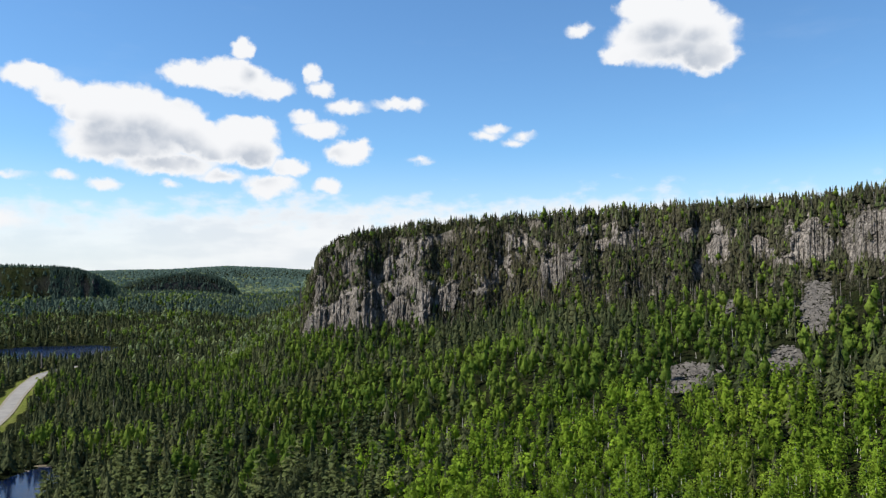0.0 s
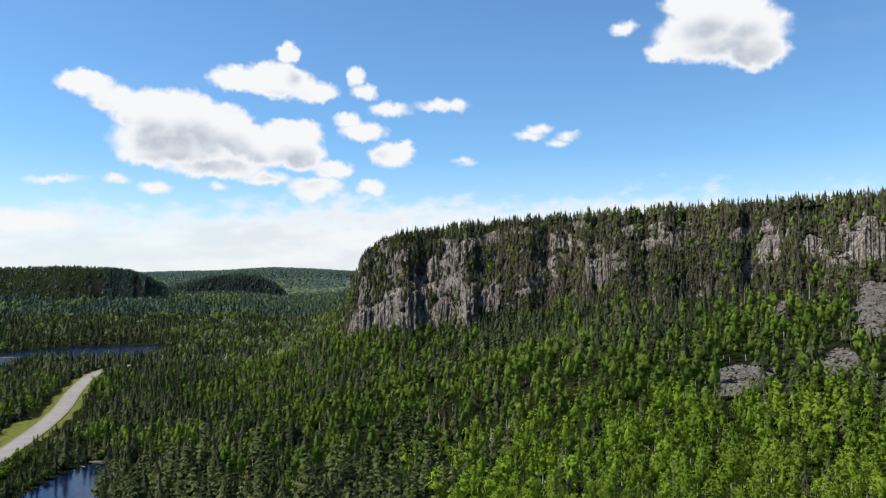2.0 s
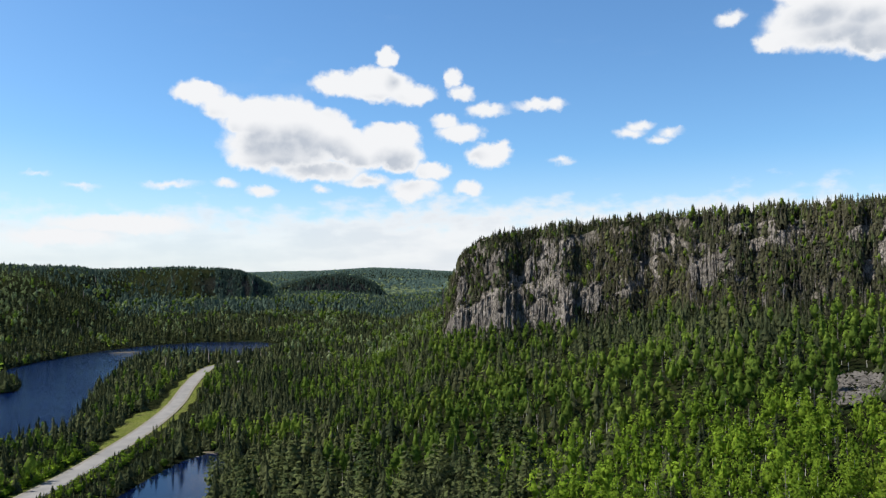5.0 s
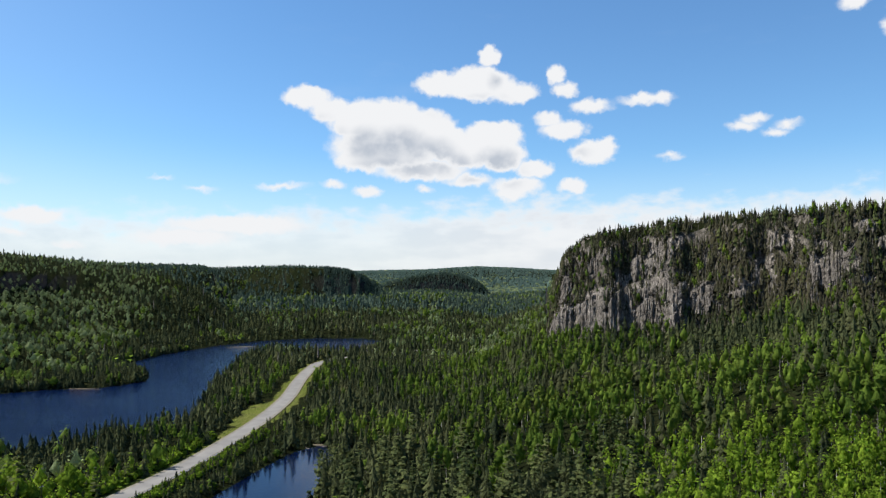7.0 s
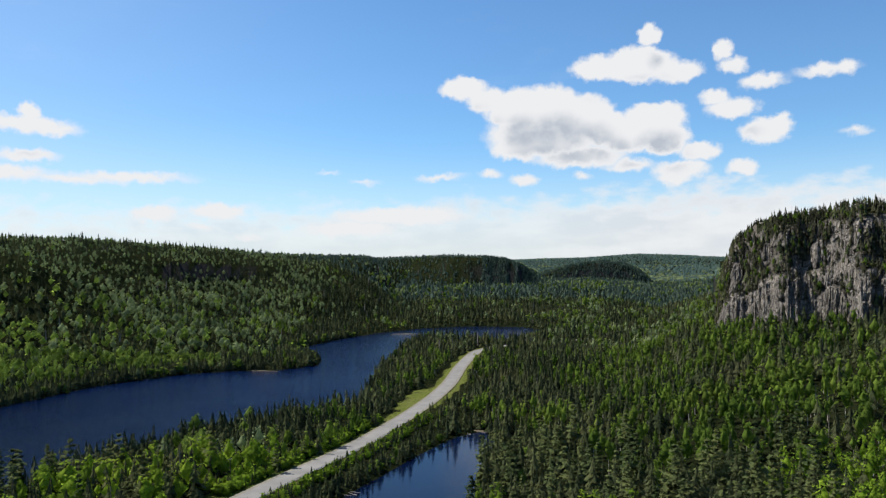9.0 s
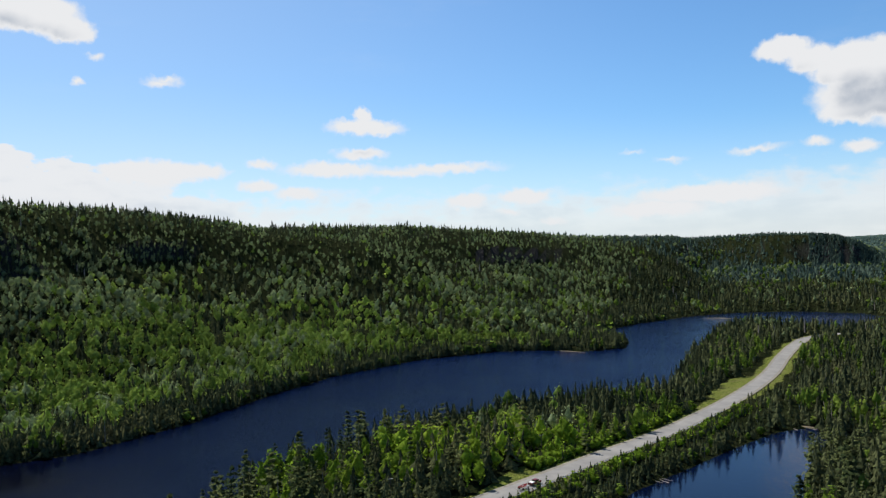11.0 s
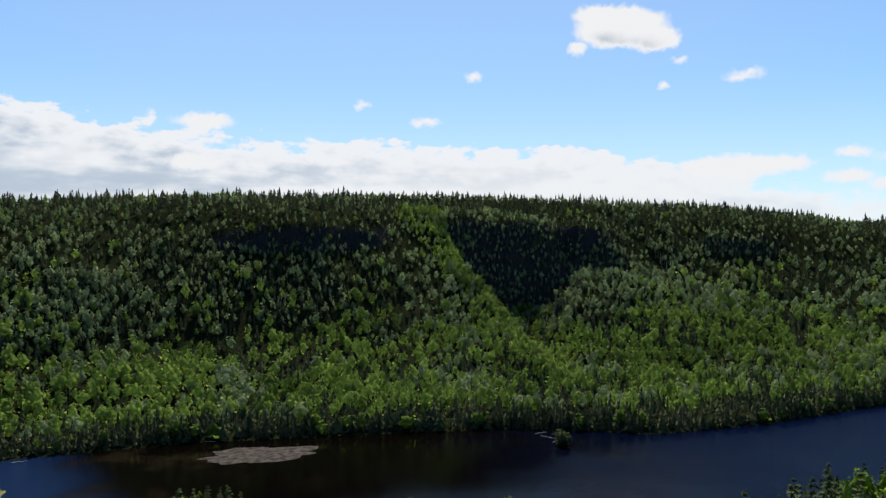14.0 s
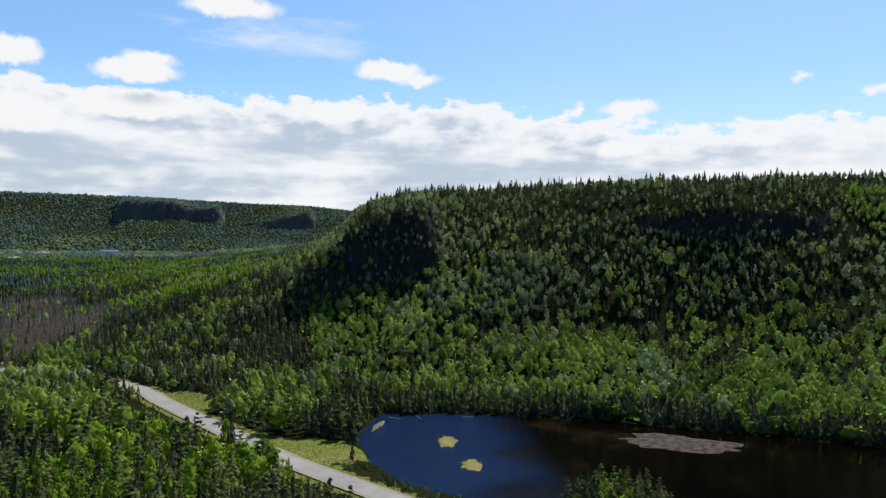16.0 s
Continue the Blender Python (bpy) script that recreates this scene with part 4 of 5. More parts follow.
def species(x, y, z, rng):
    """0 spruce, 1 birch, 2 pine, 3 dead, 4 aspen, 5 spruce in shaded (near) and hazed (far) colour."""
    az, r = polar(x, y)
    n = fbm(x, y, 70, 3, 12)
    fine = fbm(x, y, 22, 2, 14)
    p = 0.40 + (n - 0.5) * 1.9 + (fine - 0.5) * 1.2
    leafy = (1 - smooth(az, 9, 17)) * (1 - smooth(r, 470, 560))
    p = p + leafy * (0.28 + 0.4 * (1 - smooth(az, -6, 8)) * (1 - smooth(r, 190, 260)) - 0.12 * smooth(r, 330, 460))  # leafy woods below the escarpment
    p = p + (n - 0.5) * 0.8 * (az > 9) * (az < 44) - 0.12 * smooth(az, 9, 16) * (1 - smooth(az, 33, 40)) * (r < 330)
    p = p + 0.35 * (az > 40) * (az < 141) * (r > 330) * smooth(z, 8, 20) * (1 - smooth(z, 105, 130))
    sd = shore(x, y)
    p = p + 0.42 * (smooth(sd, 8, 25) - smooth(z, 25, 75)) * (az > 42) * (r > 300)  # bright bench over the far shore
    p = p - 0.5 * (sd < 9) + 0.5 * (r > 1300) * (z < 45) * (az > 118) - 0.45 * (r > 2300) * (z > 50)
    p = p - 0.30 * smooth(z, 70, 105) - 0.95 * (az < 12) * smooth(z, 62, 80)
    p = p + 0.05 * (r < 330) * (az > 40) * (az < 80) * (sd > 10)
    p = p - 0.12 * (az > 130) * (r < 420)
    slope = (az > 44) & (az < 141) & (r > 330) & (sd > 12)
    p = np.where(slope, 0.66 + 0.06 * smooth(az, 50, 75) - 0.45 * smooth(z + 40 * (n - 0.5), 112, 138) + (fine - 0.5) * 1.3 + (n - 0.5) * 0.9, p)
    p = p - 0.45 * (r < 260) * (az > 4) * (az < 32) * (fine < 0.6)             # conifers above the pond
    dim = smooth(az, 17, 22) * (1 - smooth(az, 42, 50)) * smooth(r, 200, 260) * (1 - smooth(r, 800, 950))
    p = p - 0.42 * dim * (fine < 0.64) - 0.16 * (az > 38) * (az < 66) * (r < 330) - 0.22 * (az < 44) * (az > 8) * smooth(r, 600, 800)   # spruce woods round the road and northward
    spur = (np.abs(az - 0.7 - spur_line(r)) < 1.3) & (r > 480) & (r < 690)
    p = np.where(slope & spur, 0.97, p)
    p = p - 0.85 * (1 - smooth(sd, 14, 38)) * (az > 42) * (r > 300)              # dark firs along the far shore
    south = (az > 139) & (r > 420)
    p = np.where(south, 0.56 + 2.8 * (fbm(x, y, 150, 3, 19) - 0.5) + (fine - 0.5) * 0.8 - 0.45 * (r > 2300), p)
    kind = (rng.uniform(size=len(x)) < np.clip(p, 0.04, 0.96)).astype(int)
    v = rng.uniform(size=len(x))
    kind = np.where((kind == 0) & (v < 0.16 + 0.12 * (az < 34) + 0.3 * (sd < 30) * (az > 45)) & (r < 340) & (az > 3) & (z < 40), 2, kind)
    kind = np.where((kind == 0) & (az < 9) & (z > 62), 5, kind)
    dark_hill = (az > 14) & (az < 31) & (r > 1440) & (r < 2300) & (z > 52)
    kind = np.where(dark_hill & (rng.uniform(size=len(x)) < np.where((az > 27.5) & (r < 1800), 0.3, 0.7)), 5, kind)
    burnt = np.hypot((az - 160) / 9, (r - 830) / 290) + (n - 0.5) * 1.2
    bare = (r < 330) & (az > 60) & (az < 84) & (sd < 32) & (v > 0.62)
    dead = bare | (v > 0.975) | ((burnt < 1) & (v > 0.1))
    face_dead = (r < 560) & (az < 8) & (z > 66) & (v > 0.76)
    pale = (kind == 1) & (az > 40) & (r > 330) & (rng.uniform(size=len(x)) < np.clip(0.55 * smooth(fbm(x, y, 42, 2, 23), 0.48, 0.62) + 0.85 * smooth(z + 90 * (n - 0.5) - 16 * smooth(az, 92, 104), 28, 62), 0.04, 0.92) * (1 - 0.7 * spur))
    kind = np.where(pale, 4, kind)
    return np.where(dead | face_dead, 3, kind)


def burnt_ground(x, y):
    az, r = polar(x, y)
    return np.hypot((az - 160) / 9, (r - 830) / 250) < 1.2


def tree_size(x, y, z, kind, rng):
    az, r = polar(x, y)
    h = np.choose(kind, [10.8, 10.6, 15.0, 9.5, 10.0, 9.0]) * (0.55 + 0.8 * rng.uniform(size=len(x)) ** 1.3)
    hill = smooth(z, 60, 100)
    # low growth between the road and the slope to its east
    rd = seg_dist(x, y, ROAD_KEYS, False)
    east = x > np.interp(y, ROAD_LINE[::-1, 1], ROAD_LINE[::-1, 0])
    h = np.where(east & (rd < 45) & ((y > -180) | ((y < -258) & (y > -350))) & (y < 330), h * (0.3 + 0.7 * smooth(rd, 14, 42)), h)
    h = np.where(east & (rd < 36) & (y >= 330) & (y < 470), h * (0.42 + 0.58 * smooth(rd, 12, 34)), h)
    h = np.where((az > 44) & (r > 330), h * 0.88, h)
    sd = shore(x, y)
    low = (x < -330) & (x > -490) & (y > 560) & (y < 725) & (sd < 75)
    h = np.where(low, np.clip(h * 1.25, 7.0, 14.0), h)
    strip = (y > -200) & (y < -100) & (x < -160) & (x > -206)
    h = np.where(strip, np.minimum(h, 2.2), h)
    for a, rr, w, l in SCREE[:3]:
        front = (np.abs(az - a) * rr / 57.3 < w * 0.8) & (r < rr) & (r > rr - l - 26)
        h = np.where(front, np.minimum(h, 4.5), h)
    point = (y > -125) & (y < -70) & (x < -200) & (x > -250)
    h = np.where(point, np.minimum(h, 9.5), h)
    h = np.where((burnt_ground(x, y)) & (kind == 3), h * 0.7, h)
    h = np.where((az > 44) & (z > 105) & (kind == 0), h * rng.uniform(0.9, 1.75, len(x)), h)   # spires along the ridge
    return h * (1 - np.where(az < 12, 0.5, 0.36) * hill)


def forest(name, label, x, y, z, h, wide, templates, mat, rng, category="trees", kind="spruce"):
    """One mesh of all these trees: a template each, scaled, turned and set on the ground."""
    pick = rng.integers(0, len(templates), len(x))
    vs, ts, ns = [], [], []
    tone = np.clip(rng.normal(0.5, 0.3, len(x)) + (fbm(x, y, 45, 2, 61) - 0.5) * 1.1, 0, 1)
    for i, (tris, m) in enumerate(templates):
        k = np.nonzero(pick == i)[0]
        if not len(k):
            continue
        v = tris.reshape(-1, 3)
        a = rng.uniform(0, 2 * np.pi, len(k))
        ca, sa = np.cos(a)[:, None], np.sin(a)[:, None]
        lean = rng.normal(0, 0.02, (2, len(k), 1))
        hh, ww = h[k][:, None], (h[k] * (wide[k] if isinstance(wide, np.ndarray) else wide) * rng.uniform(0.8, 1.25, len(k)))[:, None]
        px = (v[:, 0] * ca - v[:, 1] * sa) * ww + v[:, 2] * hh * lean[0] + x[k][:, None]
        py = (v[:, 0] * sa + v[:, 1] * ca) * ww + v[:, 2] * hh * lean[1] + y[k][:, None]
        pz = v[:, 2] * hh + z[k][:, None]
        vs.append(np.stack([px, py, pz], -1).reshape(-1, 3))
        ts.append(np.repeat(tone[k], len(v)))
        ns.append(np.stack([m[:, 0] * ca - m[:, 1] * sa, m[:, 0] * sa + m[:, 1] * ca, np.broadcast_to(m[:, 2], (len(k), len(v)))], -1).reshape(-1, 3))
    V = np.concatenate(vs)
    me = grid_mesh(name, V, np.arange(len(V)).reshape(-1, 3), mat, False)
    at = me.attributes.new("tone", "FLOAT", "POINT")
    at.data.foreach_set("value", np.concatenate(ts).astype(np.float32))
    at = me.attributes.new("soft", "FLOAT_VECTOR", "POINT")
    at.data.foreach_set("vector", np.concatenate(ns).astype(np.float32).ravel())
    return tagged(new(name, me), label, category, kind="stuff")


def lods(seed, n, maker):
    return [maker(np.random.default_rng(seed + i)) for i in range(n)]


def spruces(seed, n, tiers, spikes):
    return lods(seed, n, lambda g: with_normals(spruce_crown(g, tiers, spikes, g.uniform(0.17, 0.28)), "spruce"))


def birches(seed, n, lobes, clumps, size, w0=0.17, w1=0.25, core=0.74):
    return lods(seed, n, lambda g: birch_crown(g, lobes, clumps, size, g.uniform(w0, w1), g.uniform(0.16, 0.36), core))


# from near to far
T_SPRUCE = [spruces(1, 8, 11, 6), spruces(11, 10, 5, 4), spruces(21, 6, 3, 3), spruces(31, 4, 2, 4), spruces(36, 4, 1, 4)]
T_BIRCH = [birches(41, 9, 8, 9, 0.042, 0.15, 0.23, 0.5), birches(51, 10, 6, 3, 0.075), birches(61, 8, 4, 3, 0.09, 0.18, 0.25), birches(71, 5, 3, 2, 0.12), birches(76, 5, 2, 2, 0.2, 0.2, 0.28)]
T_ROUND = birches(151, 12, 7, 6, 0.062, 0.25, 0.38, 0.84)
T_ROUND_FAR = birches(161, 8, 4, 3, 0.1, 0.3, 0.42, 0.86)
FINE_SPRUCE, FINE_BIRCH = spruces(5, 8, 18, 10), birches(45, 10, 12, 30, 0.024, 0.15, 0.23, 0.4)
T_PINE = [lods(81, 4, lambda g: with_normals(pine_crown(g, 9, 2, 0.06), "pine")), lods(91, 4, lambda g: with_normals(pine_crown(g, 7, 2, 0.07), "pine"))]
T_DEAD = [lods(101, 4, lambda g: with_normals(np.concatenate([stem(4, 0.012, 1.0), dead_crown(g, 26)]), "dead")), lods(111, 4, lambda g: with_normals(np.concatenate([stem(3, 0.02, 1.0), dead_crown(g, 7)]), "dead"))]

T_BUSH = lods(201, 6, lambda g: birch_crown(g, 5, 3, 0.11, 0.26, 0.02))
T_STEM = [with_normals(stem(3, 0.011, 0.75), "stem")]

RINGS = [(5, 105, 5.5, 2), (105, 250, 3.9, 0), (250, 700, 4.9, 1), (700, 1250, 6.8, 2), (1250, 2300, 10.2, 3), (2300, 4300, 11.8, 4)]
PLACES = ["near", "foreground", "valley", "hill", "ridge", "distant"]


def in_sight(x, y, z):
    """Slopes open to the valley; the far sides of the hills stay bare forest floor."""
    bins = np.linspace(-38, 167, 411)
    rr = np.geomspace(140, 4400, 150)
    A, R = np.meshgrid(np.radians(bins), rr, indexing="ij")
    g = height((-np.sin(A) * R).ravel(), (np.cos(A) * R).ravel()).reshape(A.shape)
    el = np.maximum.accumulate((g - 85) / R, axis=1)
    az, r = polar(x, y)
    i = np.clip(((az + 38) / 0.5).astype(int), 0, 410)
    j = np.clip(np.searchsorted(rr, r) - 2, 0, 149)
    return (z + 3 - 85) / r > el[i, j]


def plant():
    single = {0: [], 1: [], 2: [], 3: []}
    for (r0, r1, cell, lod), place in zip(RINGS, PLACES):
        x, y, rng = scatter(cell, r0, r1, 1000 + int(r0))
        z = height(x, y)
        kind = species(x, y, z, rng)
        h = tree_size(x, y, z, kind, rng)
        if r0 >= 1250:
            h = h * (1.0 if r0 < 2000 else 0.9)
            kind = np.where(kind == 2, 0, kind)
        if r0 >= 250:
            k = in_sight(x, y, z + h)
            x, y, z, kind, h = x[k], y[k], z[k], kind[k], h[k]
        az, r = polar(x, y)
        if r0 in (700, 1250):
            # haze-paled aspens north of the lake, bright birches on the flats to the south
            kind = np.where((kind == 1) & (az < 60) & (rng.uniform(size=len(x)) < 0.5), 4, kind)
            kind = np.where((kind == 1) & (az > 118), 6, kind)
        if r0 == 105:
            # the nearest of each kind that come into view stand as trees of their own
            seen = (z + h - 85) / r > np.tan(np.radians(np.interp(az, [-37, 40, 60, 166], [-18.0, -18.5, -20.0, -21.0])))
            for kk in range(4):
                idx = np.nonzero((kind == kk) & seen)[0]
                idx = idx[np.argsort(r[idx])][:290 if kk < 2 else 80]
                single[kk] = [(x[i], y[i], z[i], h[i]) for i in idx]
                kind[idx] = 9
        wide = 1.0 if r0 < 700 else (1.15 if r0 < 1250 else 1.5 if r0 < 2300 else 3.1)
        # far rings take bluer spruce and paler aspen colours, painting in haze
        for kk, (tmpl, mat, nm, lab) in enumerate((
                (T_SPRUCE[lod], MAT_SPRUCE if r0 < 1000 else MAT_HAZE_SPRUCE if r0 < 2000 else MAT_FAR_HAZE_SPRUCE, "spruce", "dark green spruce trees"),
                (T_BIRCH[lod], MAT_BIRCH if r0 < 700 else MAT_POPLAR if r0 < 2000 else MAT_HAZY_ASPEN, "birch", "bright green birch and aspen trees"),
                (T_PINE[min(lod, 1)], MAT_PINE, "pine", "tall white pines with spreading boughs"),
                (T_DEAD[min(lod, 1)], MAT_DEAD, "dead_tree", "bare grey dead trees"),
                (T_BIRCH[lod], MAT_HAZY_ASPEN, "aspen", "haze-paled grey-green aspens in young leaf"),
                (T_SPRUCE[lod], MAT_SHADED_SPRUCE if r0 < 1000 else MAT_HAZE_SPRUCE, "black_spruce", "shade- and haze-toned spruces"),
                (T_BIRCH[lod], MAT_BIRCH, "sunlit_birch", "bright green birches"))):
            k = kind == kk
            if lod == 0 and (k & ~seen).any():
                q = k & ~seen
                forest("sheltered_%s_forest" % nm, "%s on the low ground" % lab, x[q], y[q], z[q], h[q], 1.15, T_PINE[1] if kk == 2 else T_DEAD[1] if kk == 3 else T_BIRCH[2] if kk in (1, 4) else T_SPRUCE[2], mat, rng, kind=nm)
                k = k & seen
            q = k & (rng.uniform(size=len(k)) < 0.22) & (az < 35)
            if kk in (1, 4) and r0 < 560 and q.any():
                forest("%s_%s_trunks" % (place, nm), "thin pale trunks of the birch and aspen woods", x[q], y[q], z[q], h[q], 1.0, T_STEM, MAT_BIRCH_BARK, rng, kind="stem")
            if k.any():
                size = wide * (1.35 if kk in (0, 5) and lod > 1 else 1.3 if kk == 0 else 3.0 if kk == 3 and lod > 1 else 1.0)
                if kk in (1, 4) and lod < 3:
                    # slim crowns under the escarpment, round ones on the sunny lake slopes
                    for q, side, m in ((k & (az > 44) & (r < 335), "near", mat), (k & (az > 44) & (r >= 335), "far", MAT_HAZY_BIRCH if kk == 1 else mat)):
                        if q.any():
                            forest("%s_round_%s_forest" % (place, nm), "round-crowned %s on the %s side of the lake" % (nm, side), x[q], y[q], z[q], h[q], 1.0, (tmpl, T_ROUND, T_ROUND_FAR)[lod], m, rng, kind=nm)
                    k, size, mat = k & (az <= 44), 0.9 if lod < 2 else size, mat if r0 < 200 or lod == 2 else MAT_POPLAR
                    if not k.any():
                        continue
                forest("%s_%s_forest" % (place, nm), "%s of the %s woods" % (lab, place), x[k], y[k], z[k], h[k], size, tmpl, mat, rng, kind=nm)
    return single


SINGLE = plant()


def plant_face():
    """Stunted spruces that cling to the steep, rocky face of the escarpment."""
    rng = np.random.default_rng(77)
    n = 9600
    az = rng.uniform(-37, 10.9, n)
    hgt = rng.uniform(0, 1.05, n)
    u = np.where(az > -6, np.interp(hgt, LEDGE_H + [1.05], LEDGE_U + [1.3]), np.clip(hgt, 0, 1.05) ** 1.25)
    rf, zf, zt = escarpment(az)
    r = rf + FACE * u - 2.2
    z = zf + (zt - zf) * np.minimum(hgt, 1.0) - 1.0
    x, y = -np.sin(np.radians(az)) * r, np.cos(np.radians(az)) * r
    k = (rng.uniform(size=n) > 0.08 + 0.9 * bareness(az, hgt)) & (fbm(np.radians(az) * 500, hgt * 75, 14, 3, 88) > 0.30)
    x, y, z = x[k], y[k], z[k]
    v = rng.uniform(size=len(x))
    h = rng.uniform(3.5, 8.5, len(x))
    for lo, hi, tmpl, mat, nm, lab in ((0, 0.64, T_SPRUCE[2], MAT_SHADED_SPRUCE, "spruce", "stunted dark spruces clinging to the rocky face"), (0.64, 0.76, T_SPRUCE[2], MAT_PINE, "spruce", "stunted green spruces clinging to the rocky face"), (0.76, 0.84, T_BIRCH[3], MAT_POPLAR, "birch", "small poplars on the rocky ledges"), (0.84, 1.0, T_DEAD[1], MAT_DEAD, "dead_tree", "grey dead trees on the rocky face")):
        q = (v >= lo) & (v < hi)
        forest("face_%s_forest" % nm, lab, x[q], y[q], z[q], h[q], 1.45 if nm == "spruce" else 1.1, tmpl, mat, rng, kind=nm)


plant_face()


def plant_headland():
    """Spruces in haze-painted colour on the steep ends of the hills north of the lake."""
    rng = np.random.default_rng(87)
    for a0, a1, r0, r1, n in ((22.4, 28.0, 1475, 1570, 2600), (14.6, 23.5, 2095, 2185, 2600)):
        az, r = rng.uniform(a0, a1, n), rng.uniform(r0, r1, n)
        x, y = -np.sin(np.radians(az)) * r, np.cos(np.radians(az)) * r
        forest("headland_spruce_forest", "haze-coloured spruces on the steep end of the hill", x, y, height(x, y) - 0.5, rng.uniform(5, 9, n), 1.3, T_SPRUCE[3], MAT_HAZE_SPRUCE, rng)


plant_headland()


def plant_crags():
    """Small trees on the crags of the west ridge, by slope."""
    x, y, rng = scatter(2.5, 380, 800, 78)
    az, r = polar(x, y)
    k = (az > 68) & (az < 142)
    x, y, az, r = x[k], y[k], az[k], r[k]
    z = height(x, y)
    z2 = height(x * (r + 3) / r, y * (r + 3) / r)
    k = (z2 - z > 2.2) & (fbm(x, y, 18, 3, 90) > 0.33)
    x, y, z = x[k], y[k], z[k]
    v = rng.uniform(size=len(x))
    h = rng.uniform(5, 9, len(x))
    for lo, hi, tmpl, mat, nm, lab in ((0, 0.5, T_SPRUCE[2], MAT_SPRUCE, "spruce", "small spruces on the dark crags"), (0.5, 1.0, T_BIRCH[2], MAT_HAZY_ASPEN, "aspen", "small aspens on the dark crags")):
        q = (v >= lo) & (v < hi)
        forest("crag_%s_forest" % nm, lab, x[q], y[q], z[q], h[q], 1.1, tmpl, mat, rng, kind=nm)


plant_crags()


def plant_spur():
    """A bright band of birches that climbs slantwise beside the west crag."""
    x, y, rng = scatter(3.0, 480, 720, 83)
    az, r = polar(x, y)
    z = height(x, y)
    off = az - spur_line(r) + (fbm(x, y, 24, 3, 84) - 0.5) * 2.4
    k = (off > -0.4) & (off < rng.uniform(0.2, 3.4, len(x))) & (r < 690) & (shore(x, y) > 8) & (rng.uniform(size=len(x)) < 0.8)
    x, y, z = x[k], y[k], z[k]
    forest("spur_birch_forest", "bright birches climbing beside the dark crag", x, y, z, rng.uniform(6.0, 9.5, len(x)), 1.0, T_ROUND, MAT_HAZY_BIRCH, rng, kind="birch")


plant_spur()


def plant_banks():
    """Bushes and young trees crowding the water's edge."""
    x, y, rng = scatter(2.3, 150, 950, 79)
    sd = shore(x, y)
    k = (sd < 7.5) & (rng.uniform(size=len(x)) < 0.85)
    x, y, sd = x[k], y[k], sd[k]
    z = height(x, y)
    h = rng.uniform(1.8, 4.5, len(x)) + 0.4 * sd + np.where(x < -300, rng.uniform(0, 4.5, len(x)), 0)
    strip = (y > -240) & (y < -100) & (x < -160) & (x > -206)
    h = np.where(strip, np.minimum(h, 1.6), h)
    v = rng.uniform(size=len(x))
    for lo, hi, tmpl, mat, nm, lab in ((0, 0.95, T_SPRUCE[2], MAT_SPRUCE, "spruce", "young spruces crowding the lake shore"), (0.95, 1.0, T_BUSH, MAT_POPLAR, "bush", "leafy bushes crowding the lake shore")):
        q = (v >= lo) & (v < hi)
        forest("bank_%s_growth" % nm, lab, x[q], y[q], z[q] - 0.3, h[q], 1.5 if nm == "spruce" else 2.2, tmpl, mat, rng, kind="birch" if nm == "bush" else nm)


plant_banks()


def tree_things():
    """The nearest trees, each with trunk and crown."""
    spec = {0: ("spruce_tree", "dark green spruce with drooping boughs", "spruce", FINE_SPRUCE, MAT_SPRUCE, MAT_TRUNK, 0.014),
            1: ("birch_tree", "leafy bright green birch with pale trunk", "birch", FINE_BIRCH, MAT_BIRCH, MAT_BIRCH_BARK, 0.012),
            2: ("pine_tree", "tall white pine with flat spreading boughs", "pine", T_PINE[0], MAT_PINE, MAT_TRUNK, 0.014),
            3: ("dead_tree", "bare grey standing dead tree", "dead tree", T_DEAD[0], MAT_DEAD, MAT_DEAD, 0.012)}
    for kk, (name, label, cat, tmpl, mat, bark, r0) in spec.items():
        rng = np.random.default_rng(500 + kk)
        crowns = []
        for t, m in tmpl:
            v, f = tri_soup(t)
            me = grid_mesh("crown", v, f, mat, False)
            at = me.attributes.new("tone", "FLOAT", "POINT")
            at.data.foreach_set("value", np.full(len(v), rng.uniform(0.2, 0.8), np.float32))
            at = me.attributes.new("soft", "FLOAT_VECTOR", "POINT")
            at.data.foreach_set("vector", m.astype(np.float32).ravel())
            crowns.append(me)
        v, f = tri_soup(stem(6, r0, 0.9))
        trunk = grid_mesh("trunk", v, f, bark, True)
        pale = [me.copy() for me in crowns] if kk == 1 else crowns
        for me in pale if kk == 1 else ():
            me.materials[0] = MAT_POPLAR
        for x, y, z, h in SINGLE[kk]:
            root = new(name)
            root.matrix_world = Matrix.LocRotScale((x, y, z), Euler((0, 0, rng.uniform(0, 6.28))), (h * rng.uniform(0.85, 1.15),) * 2 + (h,))
            tagged(root, label, cat, "nearest trees")
            new("trunk", trunk).parent = root
            new("crown", (pale if x < -95 else crowns)[rng.integers(0, len(crowns))]).parent = root


tree_things()


# ---- small things ----
def part(name, bm, mat, parent=None, label=""):
    """One bmesh as one mesh object under its thing."""
    me = bpy.data.meshes.new(name)
    bm.to_mesh(me)
    bm.free()
    me.materials.append(mat)
    ob = new(name, me)
    if parent:
        ob.parent = parent
    return tagged(ob, label) if label else ob


